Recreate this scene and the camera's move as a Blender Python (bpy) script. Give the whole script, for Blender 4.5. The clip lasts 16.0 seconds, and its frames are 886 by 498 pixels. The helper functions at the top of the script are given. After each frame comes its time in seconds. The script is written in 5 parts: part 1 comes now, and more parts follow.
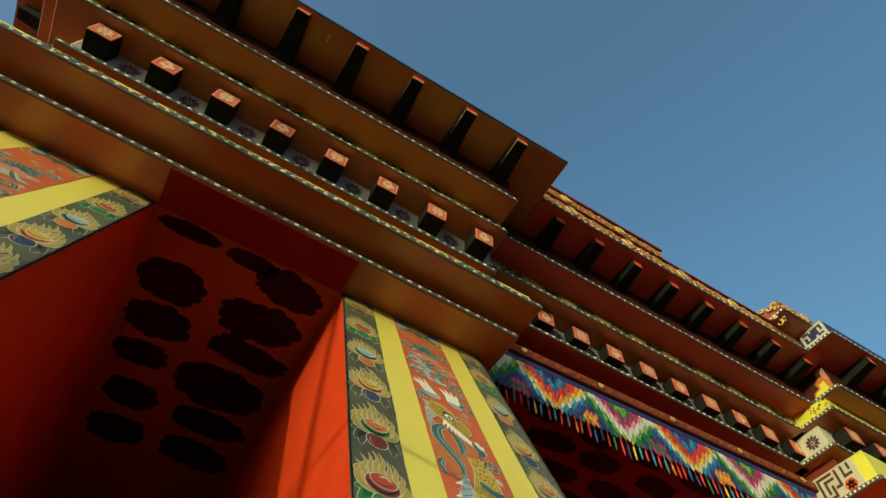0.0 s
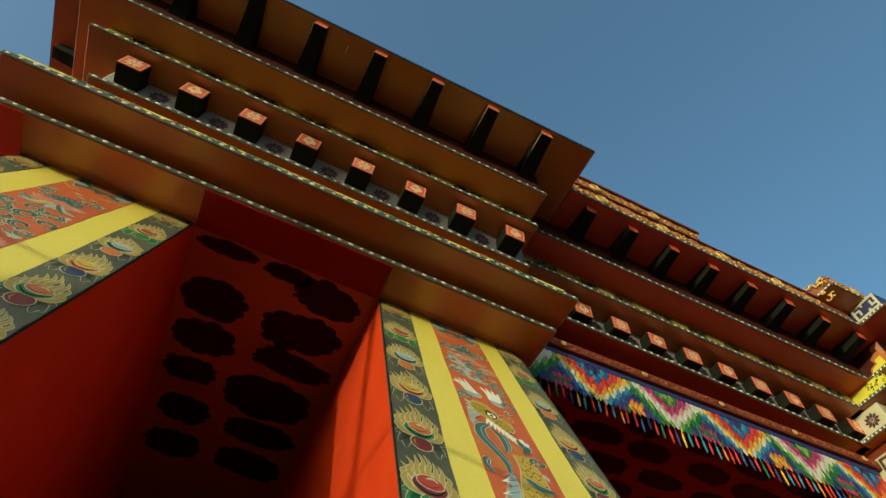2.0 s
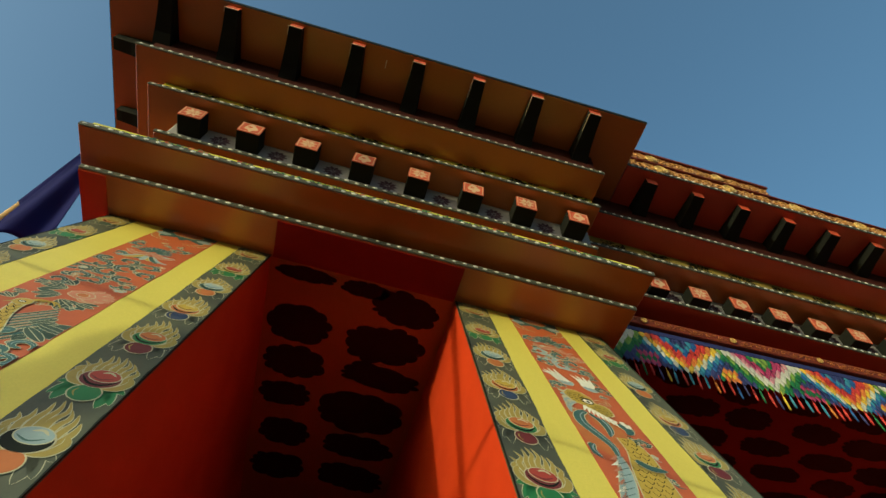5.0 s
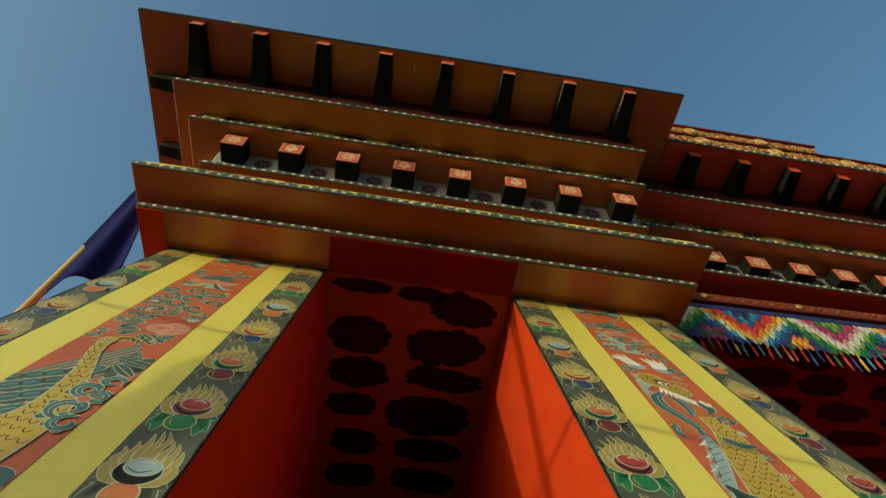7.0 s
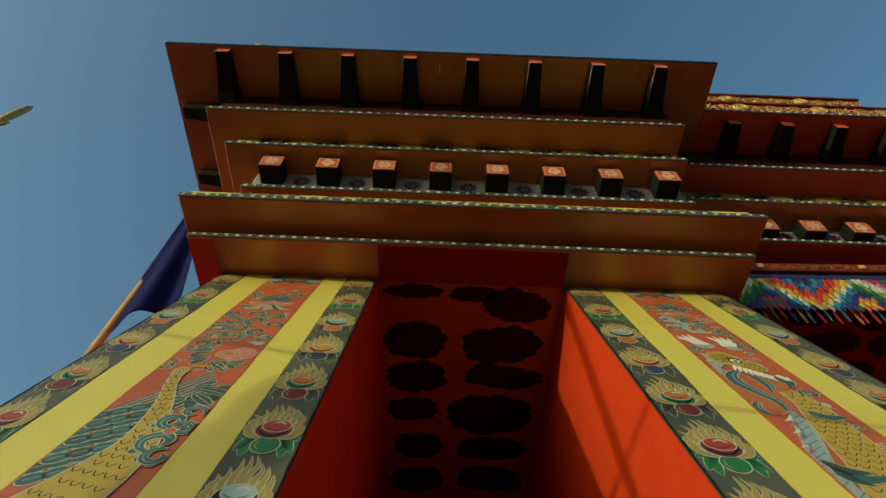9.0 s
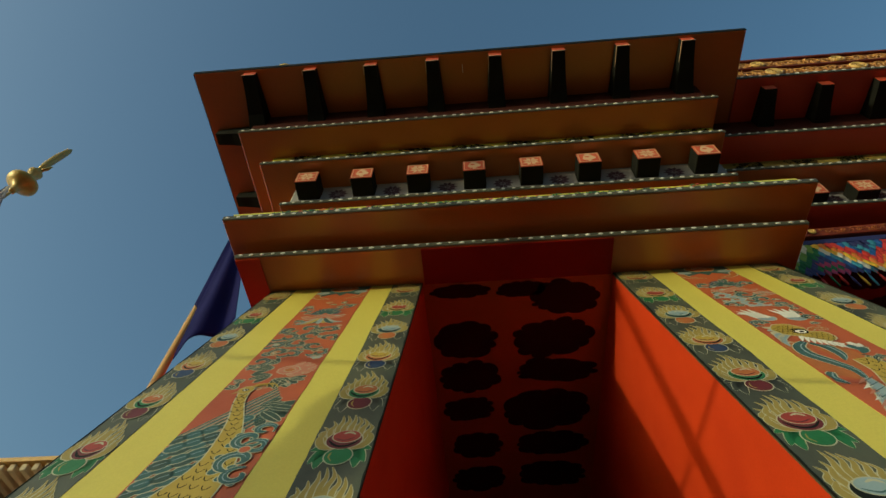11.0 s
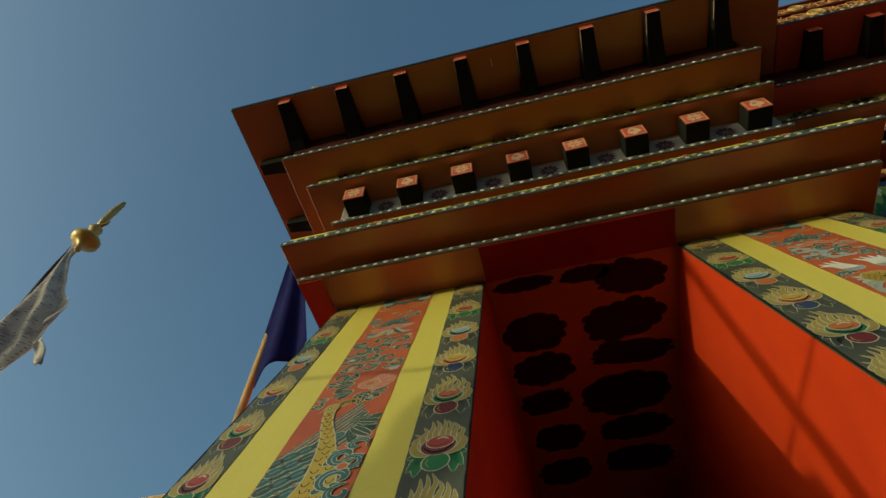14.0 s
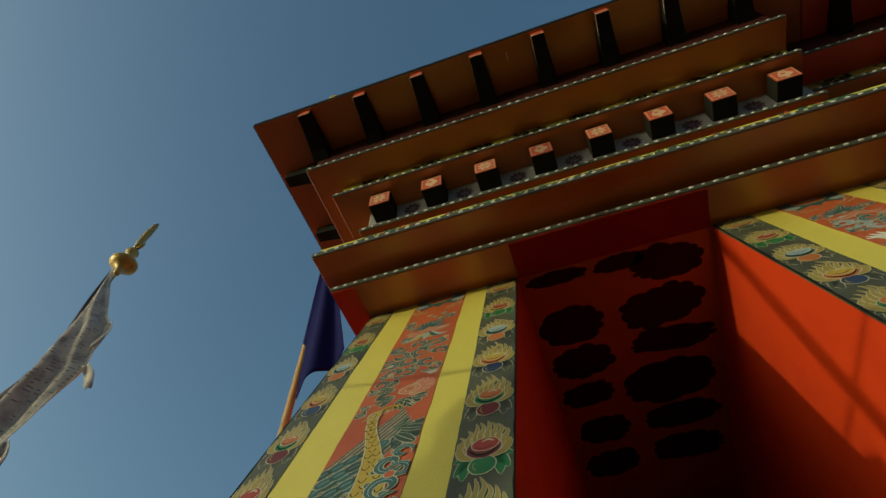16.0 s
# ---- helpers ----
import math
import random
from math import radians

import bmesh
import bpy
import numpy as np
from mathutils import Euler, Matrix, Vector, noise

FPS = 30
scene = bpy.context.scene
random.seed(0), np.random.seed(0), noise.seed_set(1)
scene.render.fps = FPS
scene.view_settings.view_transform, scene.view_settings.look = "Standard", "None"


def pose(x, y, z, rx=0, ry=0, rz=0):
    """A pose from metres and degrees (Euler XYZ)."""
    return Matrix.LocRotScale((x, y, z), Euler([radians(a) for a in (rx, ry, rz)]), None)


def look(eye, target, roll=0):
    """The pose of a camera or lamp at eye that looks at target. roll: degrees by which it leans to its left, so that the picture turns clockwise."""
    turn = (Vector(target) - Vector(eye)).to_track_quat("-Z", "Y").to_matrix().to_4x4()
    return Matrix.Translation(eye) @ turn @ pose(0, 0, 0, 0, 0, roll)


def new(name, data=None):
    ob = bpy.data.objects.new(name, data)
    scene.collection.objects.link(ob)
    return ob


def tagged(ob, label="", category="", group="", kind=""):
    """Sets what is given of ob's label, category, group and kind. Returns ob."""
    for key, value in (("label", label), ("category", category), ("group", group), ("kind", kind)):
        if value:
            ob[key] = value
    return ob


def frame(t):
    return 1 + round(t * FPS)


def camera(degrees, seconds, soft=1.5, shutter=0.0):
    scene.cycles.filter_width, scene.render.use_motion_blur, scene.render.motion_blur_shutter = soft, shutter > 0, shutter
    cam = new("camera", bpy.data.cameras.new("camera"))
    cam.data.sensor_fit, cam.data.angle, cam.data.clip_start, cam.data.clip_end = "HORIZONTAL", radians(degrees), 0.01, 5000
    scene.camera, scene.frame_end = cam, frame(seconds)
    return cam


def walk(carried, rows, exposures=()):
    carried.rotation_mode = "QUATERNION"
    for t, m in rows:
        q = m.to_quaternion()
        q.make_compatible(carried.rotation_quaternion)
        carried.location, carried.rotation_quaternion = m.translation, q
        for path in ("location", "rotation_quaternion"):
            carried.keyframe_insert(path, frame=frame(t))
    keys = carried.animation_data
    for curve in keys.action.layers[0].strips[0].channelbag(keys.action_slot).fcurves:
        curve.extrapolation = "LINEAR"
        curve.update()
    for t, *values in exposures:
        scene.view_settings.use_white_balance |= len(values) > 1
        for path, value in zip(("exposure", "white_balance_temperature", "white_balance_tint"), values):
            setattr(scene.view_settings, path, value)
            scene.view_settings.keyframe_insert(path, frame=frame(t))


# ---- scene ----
cam = camera(74.97, 16.0)
# seconds, eye, yaw, pitch, roll
ROWS = [
    (0.0, 0.9879, 0.0856, 1.6829, -25.921, 58.277, 5.287),
    (0.5, 1.0042, 0.0659, 1.6822, -24.258, 58.125, 5.796),
    (1.0, 1.0055, 0.0535, 1.6811, -22.696, 57.975, 6.162),
    (1.5, 1.0017, 0.0471, 1.6772, -21.155, 57.837, 6.396),
    (2.0, 0.9924, 0.0418, 1.6725, -19.571, 57.682, 6.533),
    (2.5, 0.9759, 0.0295, 1.6598, -17.918, 57.501, 6.612),
    (3.0, 0.9592, 0.0232, 1.6501, -16.227, 57.325, 6.679),
    (3.5, 0.941, 0.0232, 1.6447, -14.565, 57.197, 6.698),
    (4.0, 0.9177, 0.0296, 1.6391, -13.013, 57.088, 6.581),
    (6.5, 0.7328, 0.053, 1.6185, -5.916, 56.476, 4.943),
    (7.0, 0.6931, 0.0594, 1.6175, -4.469, 56.375, 4.538),
    (7.5, 0.6576, 0.0661, 1.6202, -3.066, 56.304, 4.132),
    (8.0, 0.621, 0.0692, 1.6251, -1.74, 56.197, 3.719),
    (8.5, 0.5819, 0.0644, 1.6331, -0.565, 56.007, 3.249),
    (9.0, 0.5394, 0.0572, 1.6413, 0.593, 55.836, 2.725),
    (11.5, 0.429, 0.0625, 1.638, 7.445, 55.746, 1.357),
    (12.0, 0.4109, 0.065, 1.6422, 8.785, 55.746, 1.088),
    (12.5, 0.3928, 0.0662, 1.6427, 10.07, 55.76, 0.775),
    (13.0, 0.3699, 0.0716, 1.6444, 11.273, 55.821, 0.44),
    (13.5, 0.3434, 0.0747, 1.6435, 12.399, 55.921, 0.069),
    (14.0, 0.3211, 0.0788, 1.6449, 13.499, 56.004, -0.31),
    (14.5, 0.3031, 0.0804, 1.6504, 14.616, 56.055, -0.604),
    (15.0, 0.2895, 0.0889, 1.6575, 15.735, 56.087, -0.733),
    (15.5, 0.2903, 0.0836, 1.6659, 17.0, 55.971, -0.719),
    (16.0, 0.3128, 0.0624, 1.6777, 18.445, 55.675, -0.486),
]


def eye_pose(x, y, z, yaw, pitch, roll):
    return pose(x, y, z, 0, 0, yaw) @ pose(0, 0, 0, 90 + pitch, 0, 0) @ pose(0, 0, 0, 0, 0, roll)


EXPOSURES = [(0.0, 0.06, 5500, -11), (4.0, 0.06, 5500, -11), (9.0, -0.30, 5500, -11), (12.5, -0.46, 5500, -11), (16.0, -0.60, 5500, -11)]
walk(cam, [(r[0], eye_pose(*r[1:])) for r in ROWS], EXPOSURES)

# ---- light: a low sun from the front left under a clear sky ----
SUN_WAY = Vector((0.84, 0.50, -0.11)).normalized()  # the way the sunlight travels
world = bpy.data.worlds.new("sky")
scene.world = world
world.use_nodes = True
wn = world.node_tree
sky = wn.nodes.new("ShaderNodeTexSky")
sky.sky_type = "NISHITA"
sky.sun_disc = False
sky.sun_elevation = math.asin(-SUN_WAY.z)
sky.sun_rotation = math.atan2(-SUN_WAY.x, -SUN_WAY.y)
sky.altitude = 0.0
sky.dust_density = 6.5
sky.air_density = 0.9
sky.ozone_density = 1.35
wn.links.new(sky.outputs["Color"], wn.nodes["Background"].inputs["Color"])
wn.nodes["Background"].inputs["Strength"].default_value = 0.34
sun_data = bpy.data.lights.new("sun", "SUN")
sun_data.energy, sun_data.angle, sun_data.color = 2.4, radians(0.5), (1.0, 0.83, 0.50)
sun = new("sun", sun_data)
sun.matrix_world = look((-30, -20, 8), Vector((-30, -20, 8)) + SUN_WAY)


# ---- materials ----
def material(name, colour, rough=0.5, other=None, scale=6.0, bump=0.15, metal=0.0, stain=0.35, coat=0.0, fine=90.0):
    """Paint or other plain stuff with broad stains, fine grain and relief, in real-world size."""
    m = bpy.data.materials.new(name)
    m.use_nodes = True
    nt = m.node_tree
    n, l = nt.nodes, nt.links
    bsdf = n["Principled BSDF"]
    co = n.new("ShaderNodeTexCoord")
    big, small = n.new("ShaderNodeTexNoise"), n.new("ShaderNodeTexNoise")
    big.inputs["Scale"].default_value, big.inputs["Detail"].default_value = scale, 6
    small.inputs["Scale"].default_value, small.inputs["Detail"].default_value = fine, 4
    l.new(co.outputs["Object"], big.inputs["Vector"])
    l.new(co.outputs["Object"], small.inputs["Vector"])
    mix = n.new("ShaderNodeMix")
    mix.data_type = "RGBA"
    mix.inputs["A"].default_value = (*colour, 1)
    o = other or tuple(c * 0.55 for c in colour)
    mix.inputs["B"].default_value = (*o, 1)
    ramp = n.new("ShaderNodeMapRange")
    ramp.inputs["From Min"].default_value, ramp.inputs["From Max"].default_value = 0.45, 0.75
    ramp.inputs["To Max"].default_value = stain
    l.new(big.outputs["Fac"], ramp.inputs["Value"])
    l.new(ramp.outputs["Result"], mix.inputs["Factor"])
    speck = n.new("ShaderNodeMix")
    speck.data_type, speck.blend_type = "RGBA", "MULTIPLY"
    grain = n.new("ShaderNodeMapRange")
    grain.inputs["To Min"].default_value, grain.inputs["To Max"].default_value = 0.9, 1.08
    l.new(small.outputs["Fac"], grain.inputs["Value"])
    speck.inputs["Factor"].default_value = 1.0
    l.new(mix.outputs["Result"], speck.inputs["A"])
    l.new(grain.outputs["Result"], speck.inputs["B"])
    l.new(speck.outputs["Result"], bsdf.inputs["Base Color"])
    rr = n.new("ShaderNodeMapRange")
    rr.inputs["To Min"].default_value, rr.inputs["To Max"].default_value = max(0.02, rough - 0.12), min(1, rough + 0.12)
    l.new(big.outputs["Fac"], rr.inputs["Value"])
    l.new(rr.outputs["Result"], bsdf.inputs["Roughness"])
    bsdf.inputs["Metallic"].default_value = metal
    bsdf.inputs["Coat Weight"].default_value = coat
    bsdf.inputs["Coat Roughness"].default_value = 0.3
    if bump:
        b = n.new("ShaderNodeBump")
        b.inputs["Strength"].default_value, b.inputs["Distance"].default_value = bump, 0.004
        add = n.new("ShaderNodeMath")
        l.new(big.outputs["Fac"], add.inputs[0])
        l.new(small.outputs["Fac"], add.inputs[1])
        l.new(add.outputs["Value"], b.inputs["Height"])
        l.new(b.outputs["Normal"], bsdf.inputs["Normal"])
    return m


M = {
    "lilac": material("greyish_lilac_panel_paint", (0.32, 0.30, 0.30), 0.65, (0.2, 0.18, 0.185), 6),
    "sleeve": material("dark_brown_sleeve_cloth", (0.16, 0.13, 0.15), 0.9, (0.09, 0.07, 0.085), 4, 0.1, stain=0.8),
    "dullgold": material("dull_carved_gilding", (0.55, 0.27, 0.07), 0.42, (0.32, 0.12, 0.035), 10),
    "beam": material("dark_grey_green_beam_paint", (0.012, 0.012, 0.009), 0.7, (0.006, 0.006, 0.005), 5),
    "ochre": material("ochre_gold_paint", (0.46, 0.32, 0.035), 0.45, (0.33, 0.21, 0.02), 9),
    "navy": material("navy_panel_paint", (0.02, 0.022, 0.09), 0.5, None, 6),
    "umber": material("dark_umber_paint", (0.07, 0.03, 0.015), 0.5, None, 6),
    "red_wall": material("red_wall_paint", (0.53, 0.042, 0.004), 0.5, (0.40, 0.020, 0.003), 2.2),
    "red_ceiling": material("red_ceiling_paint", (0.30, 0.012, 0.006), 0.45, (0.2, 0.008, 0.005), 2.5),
    "soffit": material("orange_brown_varnish", (0.47, 0.125, 0.009), 0.34, (0.30, 0.064, 0.006), 1.6, 0.06, coat=0.7),
    "soffit_red": material("red_brown_varnish", (0.55, 0.050, 0.012), 0.4, (0.36, 0.032, 0.009), 1.6, 0.06, coat=0.12),
    "edge": material("grey_green_edge_paint", (0.085, 0.08, 0.058), 0.6, (0.045, 0.045, 0.032), 5),
    "white": material("white_paint", (0.78, 0.75, 0.66), 0.5, (0.6, 0.56, 0.46), 4),
    "yellow": material("yellow_paint", (0.66, 0.555, 0.09), 0.5, (0.56, 0.46, 0.075), 2.0, stain=0.5),
    "frieze": material("yellow_frieze_paint", (0.66, 0.60, 0.05), 0.42, (0.52, 0.43, 0.035), 3),
    "dark": material("dark_green_black_paint", (0.012, 0.014, 0.010), 0.6, (0.007, 0.008, 0.006), 4),
    "border": material("dark_olive_border_paint", (0.09, 0.092, 0.056), 0.5, (0.028, 0.032, 0.026), 2.5, stain=0.85),
    "panel": material("orange_red_panel_paint", (0.47, 0.105, 0.03), 0.5, (0.32, 0.058, 0.022), 2.5, stain=0.7),
    "gold": material("gold_paint", (0.35, 0.26, 0.05), 0.45, (0.23, 0.165, 0.035), 12),
    "cream": material("cream_outline_paint", (0.50, 0.47, 0.31), 0.5, (0.4, 0.35, 0.2), 9),
    "green": material("green_paint", (0.035, 0.17, 0.05), 0.5, None, 8),
    "teal": material("teal_paint", (0.05, 0.115, 0.105), 0.5, (0.03, 0.07, 0.07), 9),
    "leaf": material("dark_leaf_paint", (0.045, 0.075, 0.05), 0.5, None, 8),
    "blue": material("blue_paint", (0.03, 0.05, 0.11), 0.5, None, 8),
    "paleblue": material("pale_blue_paint", (0.30, 0.38, 0.40), 0.5, None, 8),
    "maroon": material("maroon_paint", (0.13, 0.016, 0.014), 0.5, None, 8),
    "orange": material("orange_paint", (0.45, 0.14, 0.03), 0.5, None, 8),
    "pink": material("pink_paint", (0.50, 0.20, 0.12), 0.5, None, 8),
    "blockred": material("vermilion_block_paint", (0.6, 0.09, 0.03), 0.5, (0.45, 0.06, 0.02), 6),
    "blockcream": material("peach_block_ornament_paint", (0.75, 0.5, 0.3), 0.5, None, 8),
    "cloud": material("dark_cloud_paint", (0.036, 0.007, 0.006), 0.5, None, 5),
    "carved": material("carved_gilt_wood", (0.26, 0.085, 0.025), 0.45, (0.14, 0.035, 0.014), 14, 0.3, 0.1),
    "carvedred": material("carved_red_wood", (0.17, 0.030, 0.012), 0.5, (0.09, 0.016, 0.008), 10, 0.3),
    # darker copy of red_ceiling: the passage's shade is put into the colour
    "ceiling": material("shade_darkened_red_ceiling_paint", (0.085, 0.004, 0.004), 0.6, (0.042, 0.003, 0.003), 2.5),
    "fascia": material("dark_maroon_fascia_paint", (0.055, 0.012, 0.007), 0.6, (0.028, 0.007, 0.005), 8),
    "stone": material("grey_paving_stone", (0.06, 0.056, 0.05), 0.85, (0.04, 0.037, 0.033), 0.8, 0.4),
    "plaster": material("pale_plaster", (0.62, 0.5, 0.34), 0.85, (0.5, 0.4, 0.28), 0.7, 0.3),
    "roof": material("weathered_roof_metal", (0.2, 0.12, 0.07), 0.6, (0.12, 0.07, 0.05), 3),
    "brass": material("tarnished_gilt_brass", (0.50, 0.33, 0.06), 0.40, (0.3, 0.16, 0.04), 10, 0.1, 0.15),
    "pole": material("yellow_brown_pole_paint", (0.6, 0.36, 0.1), 0.5, (0.42, 0.2, 0.05), 5),
    "bluecloth": material("dark_blue_cloth", (0.010, 0.010, 0.085), 0.9, (0.008, 0.009, 0.045), 5, 0.1),
    "whitecloth": material("worn_white_prayer_cloth", (0.72, 0.67, 0.62), 0.9, (0.36, 0.31, 0.31), 7, 0.1, stain=1.0),
    "print": material("faded_black_print", (0.27, 0.25, 0.24), 0.9, None, 9, 0.0),
    "cable": material("black_cable_rubber", (0.02, 0.02, 0.022), 0.5, None, 9, 0.0),
    "ruby": material("ruby_gem_paint", (0.34, 0.045, 0.025), 0.5, (0.22, 0.03, 0.018), 8),
    "plum": material("dark_plum_paint", (0.05, 0.008, 0.022), 0.6, None, 8),
    "offwhite": material("yellowed_white_paint", (0.50, 0.47, 0.34), 0.6, (0.38, 0.34, 0.22), 4),
    "gilt": material("bright_carved_gilding", (0.60, 0.38, 0.10), 0.45, (0.4, 0.2, 0.05), 12, 0.2, 0.0),
    # near-black, so the back wall's colour carries the deep passage's shade
    "passage_shade": material("shade_dark_back_wall", (0.03, 0.006, 0.005), 0.7, (0.015, 0.004, 0.004), 2),
    "plant": material("dry_grass_green", (0.07, 0.1, 0.03), 0.8, (0.14, 0.12, 0.04), 20, 0.0),
}
CLOTH = {
    "white": (0.66, 0.64, 0.56), "yellow": (0.78, 0.5, 0.03), "orange": (0.72, 0.2, 0.02), "red": (0.58, 0.03, 0.02), "blue": (0.02, 0.1, 0.34),
    "navy": (0.03, 0.035, 0.16), "green": (0.02, 0.16, 0.045), "lime": (0.22, 0.36, 0.05), "magenta": (0.4, 0.03, 0.13), "sky": (0.06, 0.26, 0.4), "pink": (0.65, 0.28, 0.34),
}
CM = {k: material(k + "_silk", tuple(c * 0.8 for c in v), 0.65, tuple(c * 0.7 for c in v), 12, 0.1) for k, v in CLOTH.items()}


# old matt distemper and cloth have hardly any sheen
for key, sheen in (("beam", 0.12), ("dark", 0.15), ("cloud", 0.1), ("ceiling", 0.15), ("red_ceiling", 0.15), ("red_wall", 0.3), ("fascia", 0.2), ("carvedred", 0.25), ("lilac", 0.25), ("edge", 0.3), ("bluecloth", 0.1), ("sleeve", 0.1), ("whitecloth", 0.1)):
    M[key].node_tree.nodes["Principled BSDF"].inputs["Specular IOR Level"].default_value = sheen


# ---- mesh helpers ----
def thin_cloth(m, share):
    """Lets light through a thin cloth."""
    nt = m.node_tree
    bsdf, out = nt.nodes["Principled BSDF"], nt.nodes["Material Output"]
    through_it, mix = nt.nodes.new("ShaderNodeBsdfTranslucent"), nt.nodes.new("ShaderNodeMixShader")
    nt.links.new(bsdf.inputs["Base Color"].links[0].from_socket, through_it.inputs["Color"])
    mix.inputs[0].default_value = share
    nt.links.new(bsdf.outputs[0], mix.inputs[1])
    nt.links.new(through_it.outputs[0], mix.inputs[2])
    nt.links.new(mix.outputs[0], out.inputs["Surface"])


thin_cloth(M["whitecloth"], 0.45)
thin_cloth(M["sleeve"], 0.3)


def box(bm, x0, x1, y0, y1, z0, z1, mi=0):
    v = [bm.verts.new(p) for p in ((x0, y0, z0), (x1, y0, z0), (x1, y1, z0), (x0, y1, z0), (x0, y0, z1), (x1, y0, z1), (x1, y1, z1), (x0, y1, z1))]
    for f in ((3, 2, 1, 0), (4, 5, 6, 7), (0, 1, 5, 4), (1, 2, 6, 5), (2, 3, 7, 6), (3, 0, 4, 7)):
        bm.faces.new([v[i] for i in f]).material_index = mi
    return v


def finish(name, bm, mats, parent=None, label=""):
    me = bpy.data.meshes.new(name)
    bm.to_mesh(me)
    bm.free()
    for m in mats if isinstance(mats, (list, tuple)) else [mats]:
        me.materials.append(m)
    ob = new(name, me)
    if parent:
        ob.parent = parent
    if label:
        ob["label"] = label
    return ob


def part(name, bm, mats, parent, label=""):
    return finish(name, bm, mats, parent, label)


def bevelled(bm, width=0.006, segments=1):
    bmesh.ops.bevel(bm, geom=list(bm.edges), offset=width, segments=segments, affect="EDGES", clamp_overlap=True)
    return bm


def box_part(name, dims, mats, parent, label="", bev=0.006):
    bm = bmesh.new()
    box(bm, *dims)
    if bev:
        bevelled(bm, bev)
    return part(name, bm, mats, parent, label)


def thing(name, at, label, category, group="", kind=""):
    ob = new(name)
    ob.empty_display_size = 0.1
    ob.location = at
    return tagged(ob, label, category, group, kind)


def tube(bm, points, radius, sides=8, mi=0):
    """A round bar along points; radius is one number or one for each point."""
    rings = []
    for i, p in enumerate(points):
        p = Vector(p)
        d = (Vector(points[min(i + 1, len(points) - 1)]) - Vector(points[max(i - 1, 0)])).normalized()
        a = d.orthogonal().normalized() if i == 0 else (rings[-1][1] - d * rings[-1][1].dot(d)).normalized()
        b = d.cross(a)
        r = radius if isinstance(radius, (int, float)) else radius[i]
        ring = [bm.verts.new(p + r * (math.cos(k * math.tau / sides) * a + math.sin(k * math.tau / sides) * b)) for k in range(sides)]
        rings.append((ring, a))
    for (r0, _), (r1, _) in zip(rings, rings[1:]):
        for k in range(sides):
            f = bm.faces.new((r0[k], r0[(k + 1) % sides], r1[(k + 1) % sides], r1[k]))
            f.material_index, f.smooth = mi, True
    bm.faces.new(list(reversed(rings[0][0]))).material_index = mi
    bm.faces.new(rings[-1][0]).material_index = mi


# ---- ground ----
bm = bmesh.new()
box(bm, -600, 600, -600, 600, -0.3, 0.0)
tagged(finish("ground", bm, M["stone"]), "grey worn stone paving before the gate", "ground", kind="structure")

# ---- the gate: two leaning piers ----
TOP_Y, TOP_Z, SLOPE = 2.953, 5.41, 0.295
LEFT = (-1.285, -1.080, -0.868, -0.445, -0.265, -0.022)
RIGHT = (1.526, 1.790, 1.975, 2.395, 2.580, 2.806)
DOWN = Vector((0, -SLOPE, -1)).normalized()
OUT = Vector((0, -1, SLOPE)).normalized()
SPLAY = 0.116  # the piers and their stripes spread downwards from the gate's middle
REACH = 5.21


def on_face(x, s, lift=0.0):
    """A place on a pier's leaning, spreading front: x as at the top, s the way down on it."""
    d = s / (1.528 - SPLAY * s)
    x += (0.022 if x < 0.6 else -0.008) * s
    return Vector((0.6 + (x - 0.6) * (1 + SPLAY * d), TOP_Y, TOP_Z)) + DOWN * d + OUT * lift


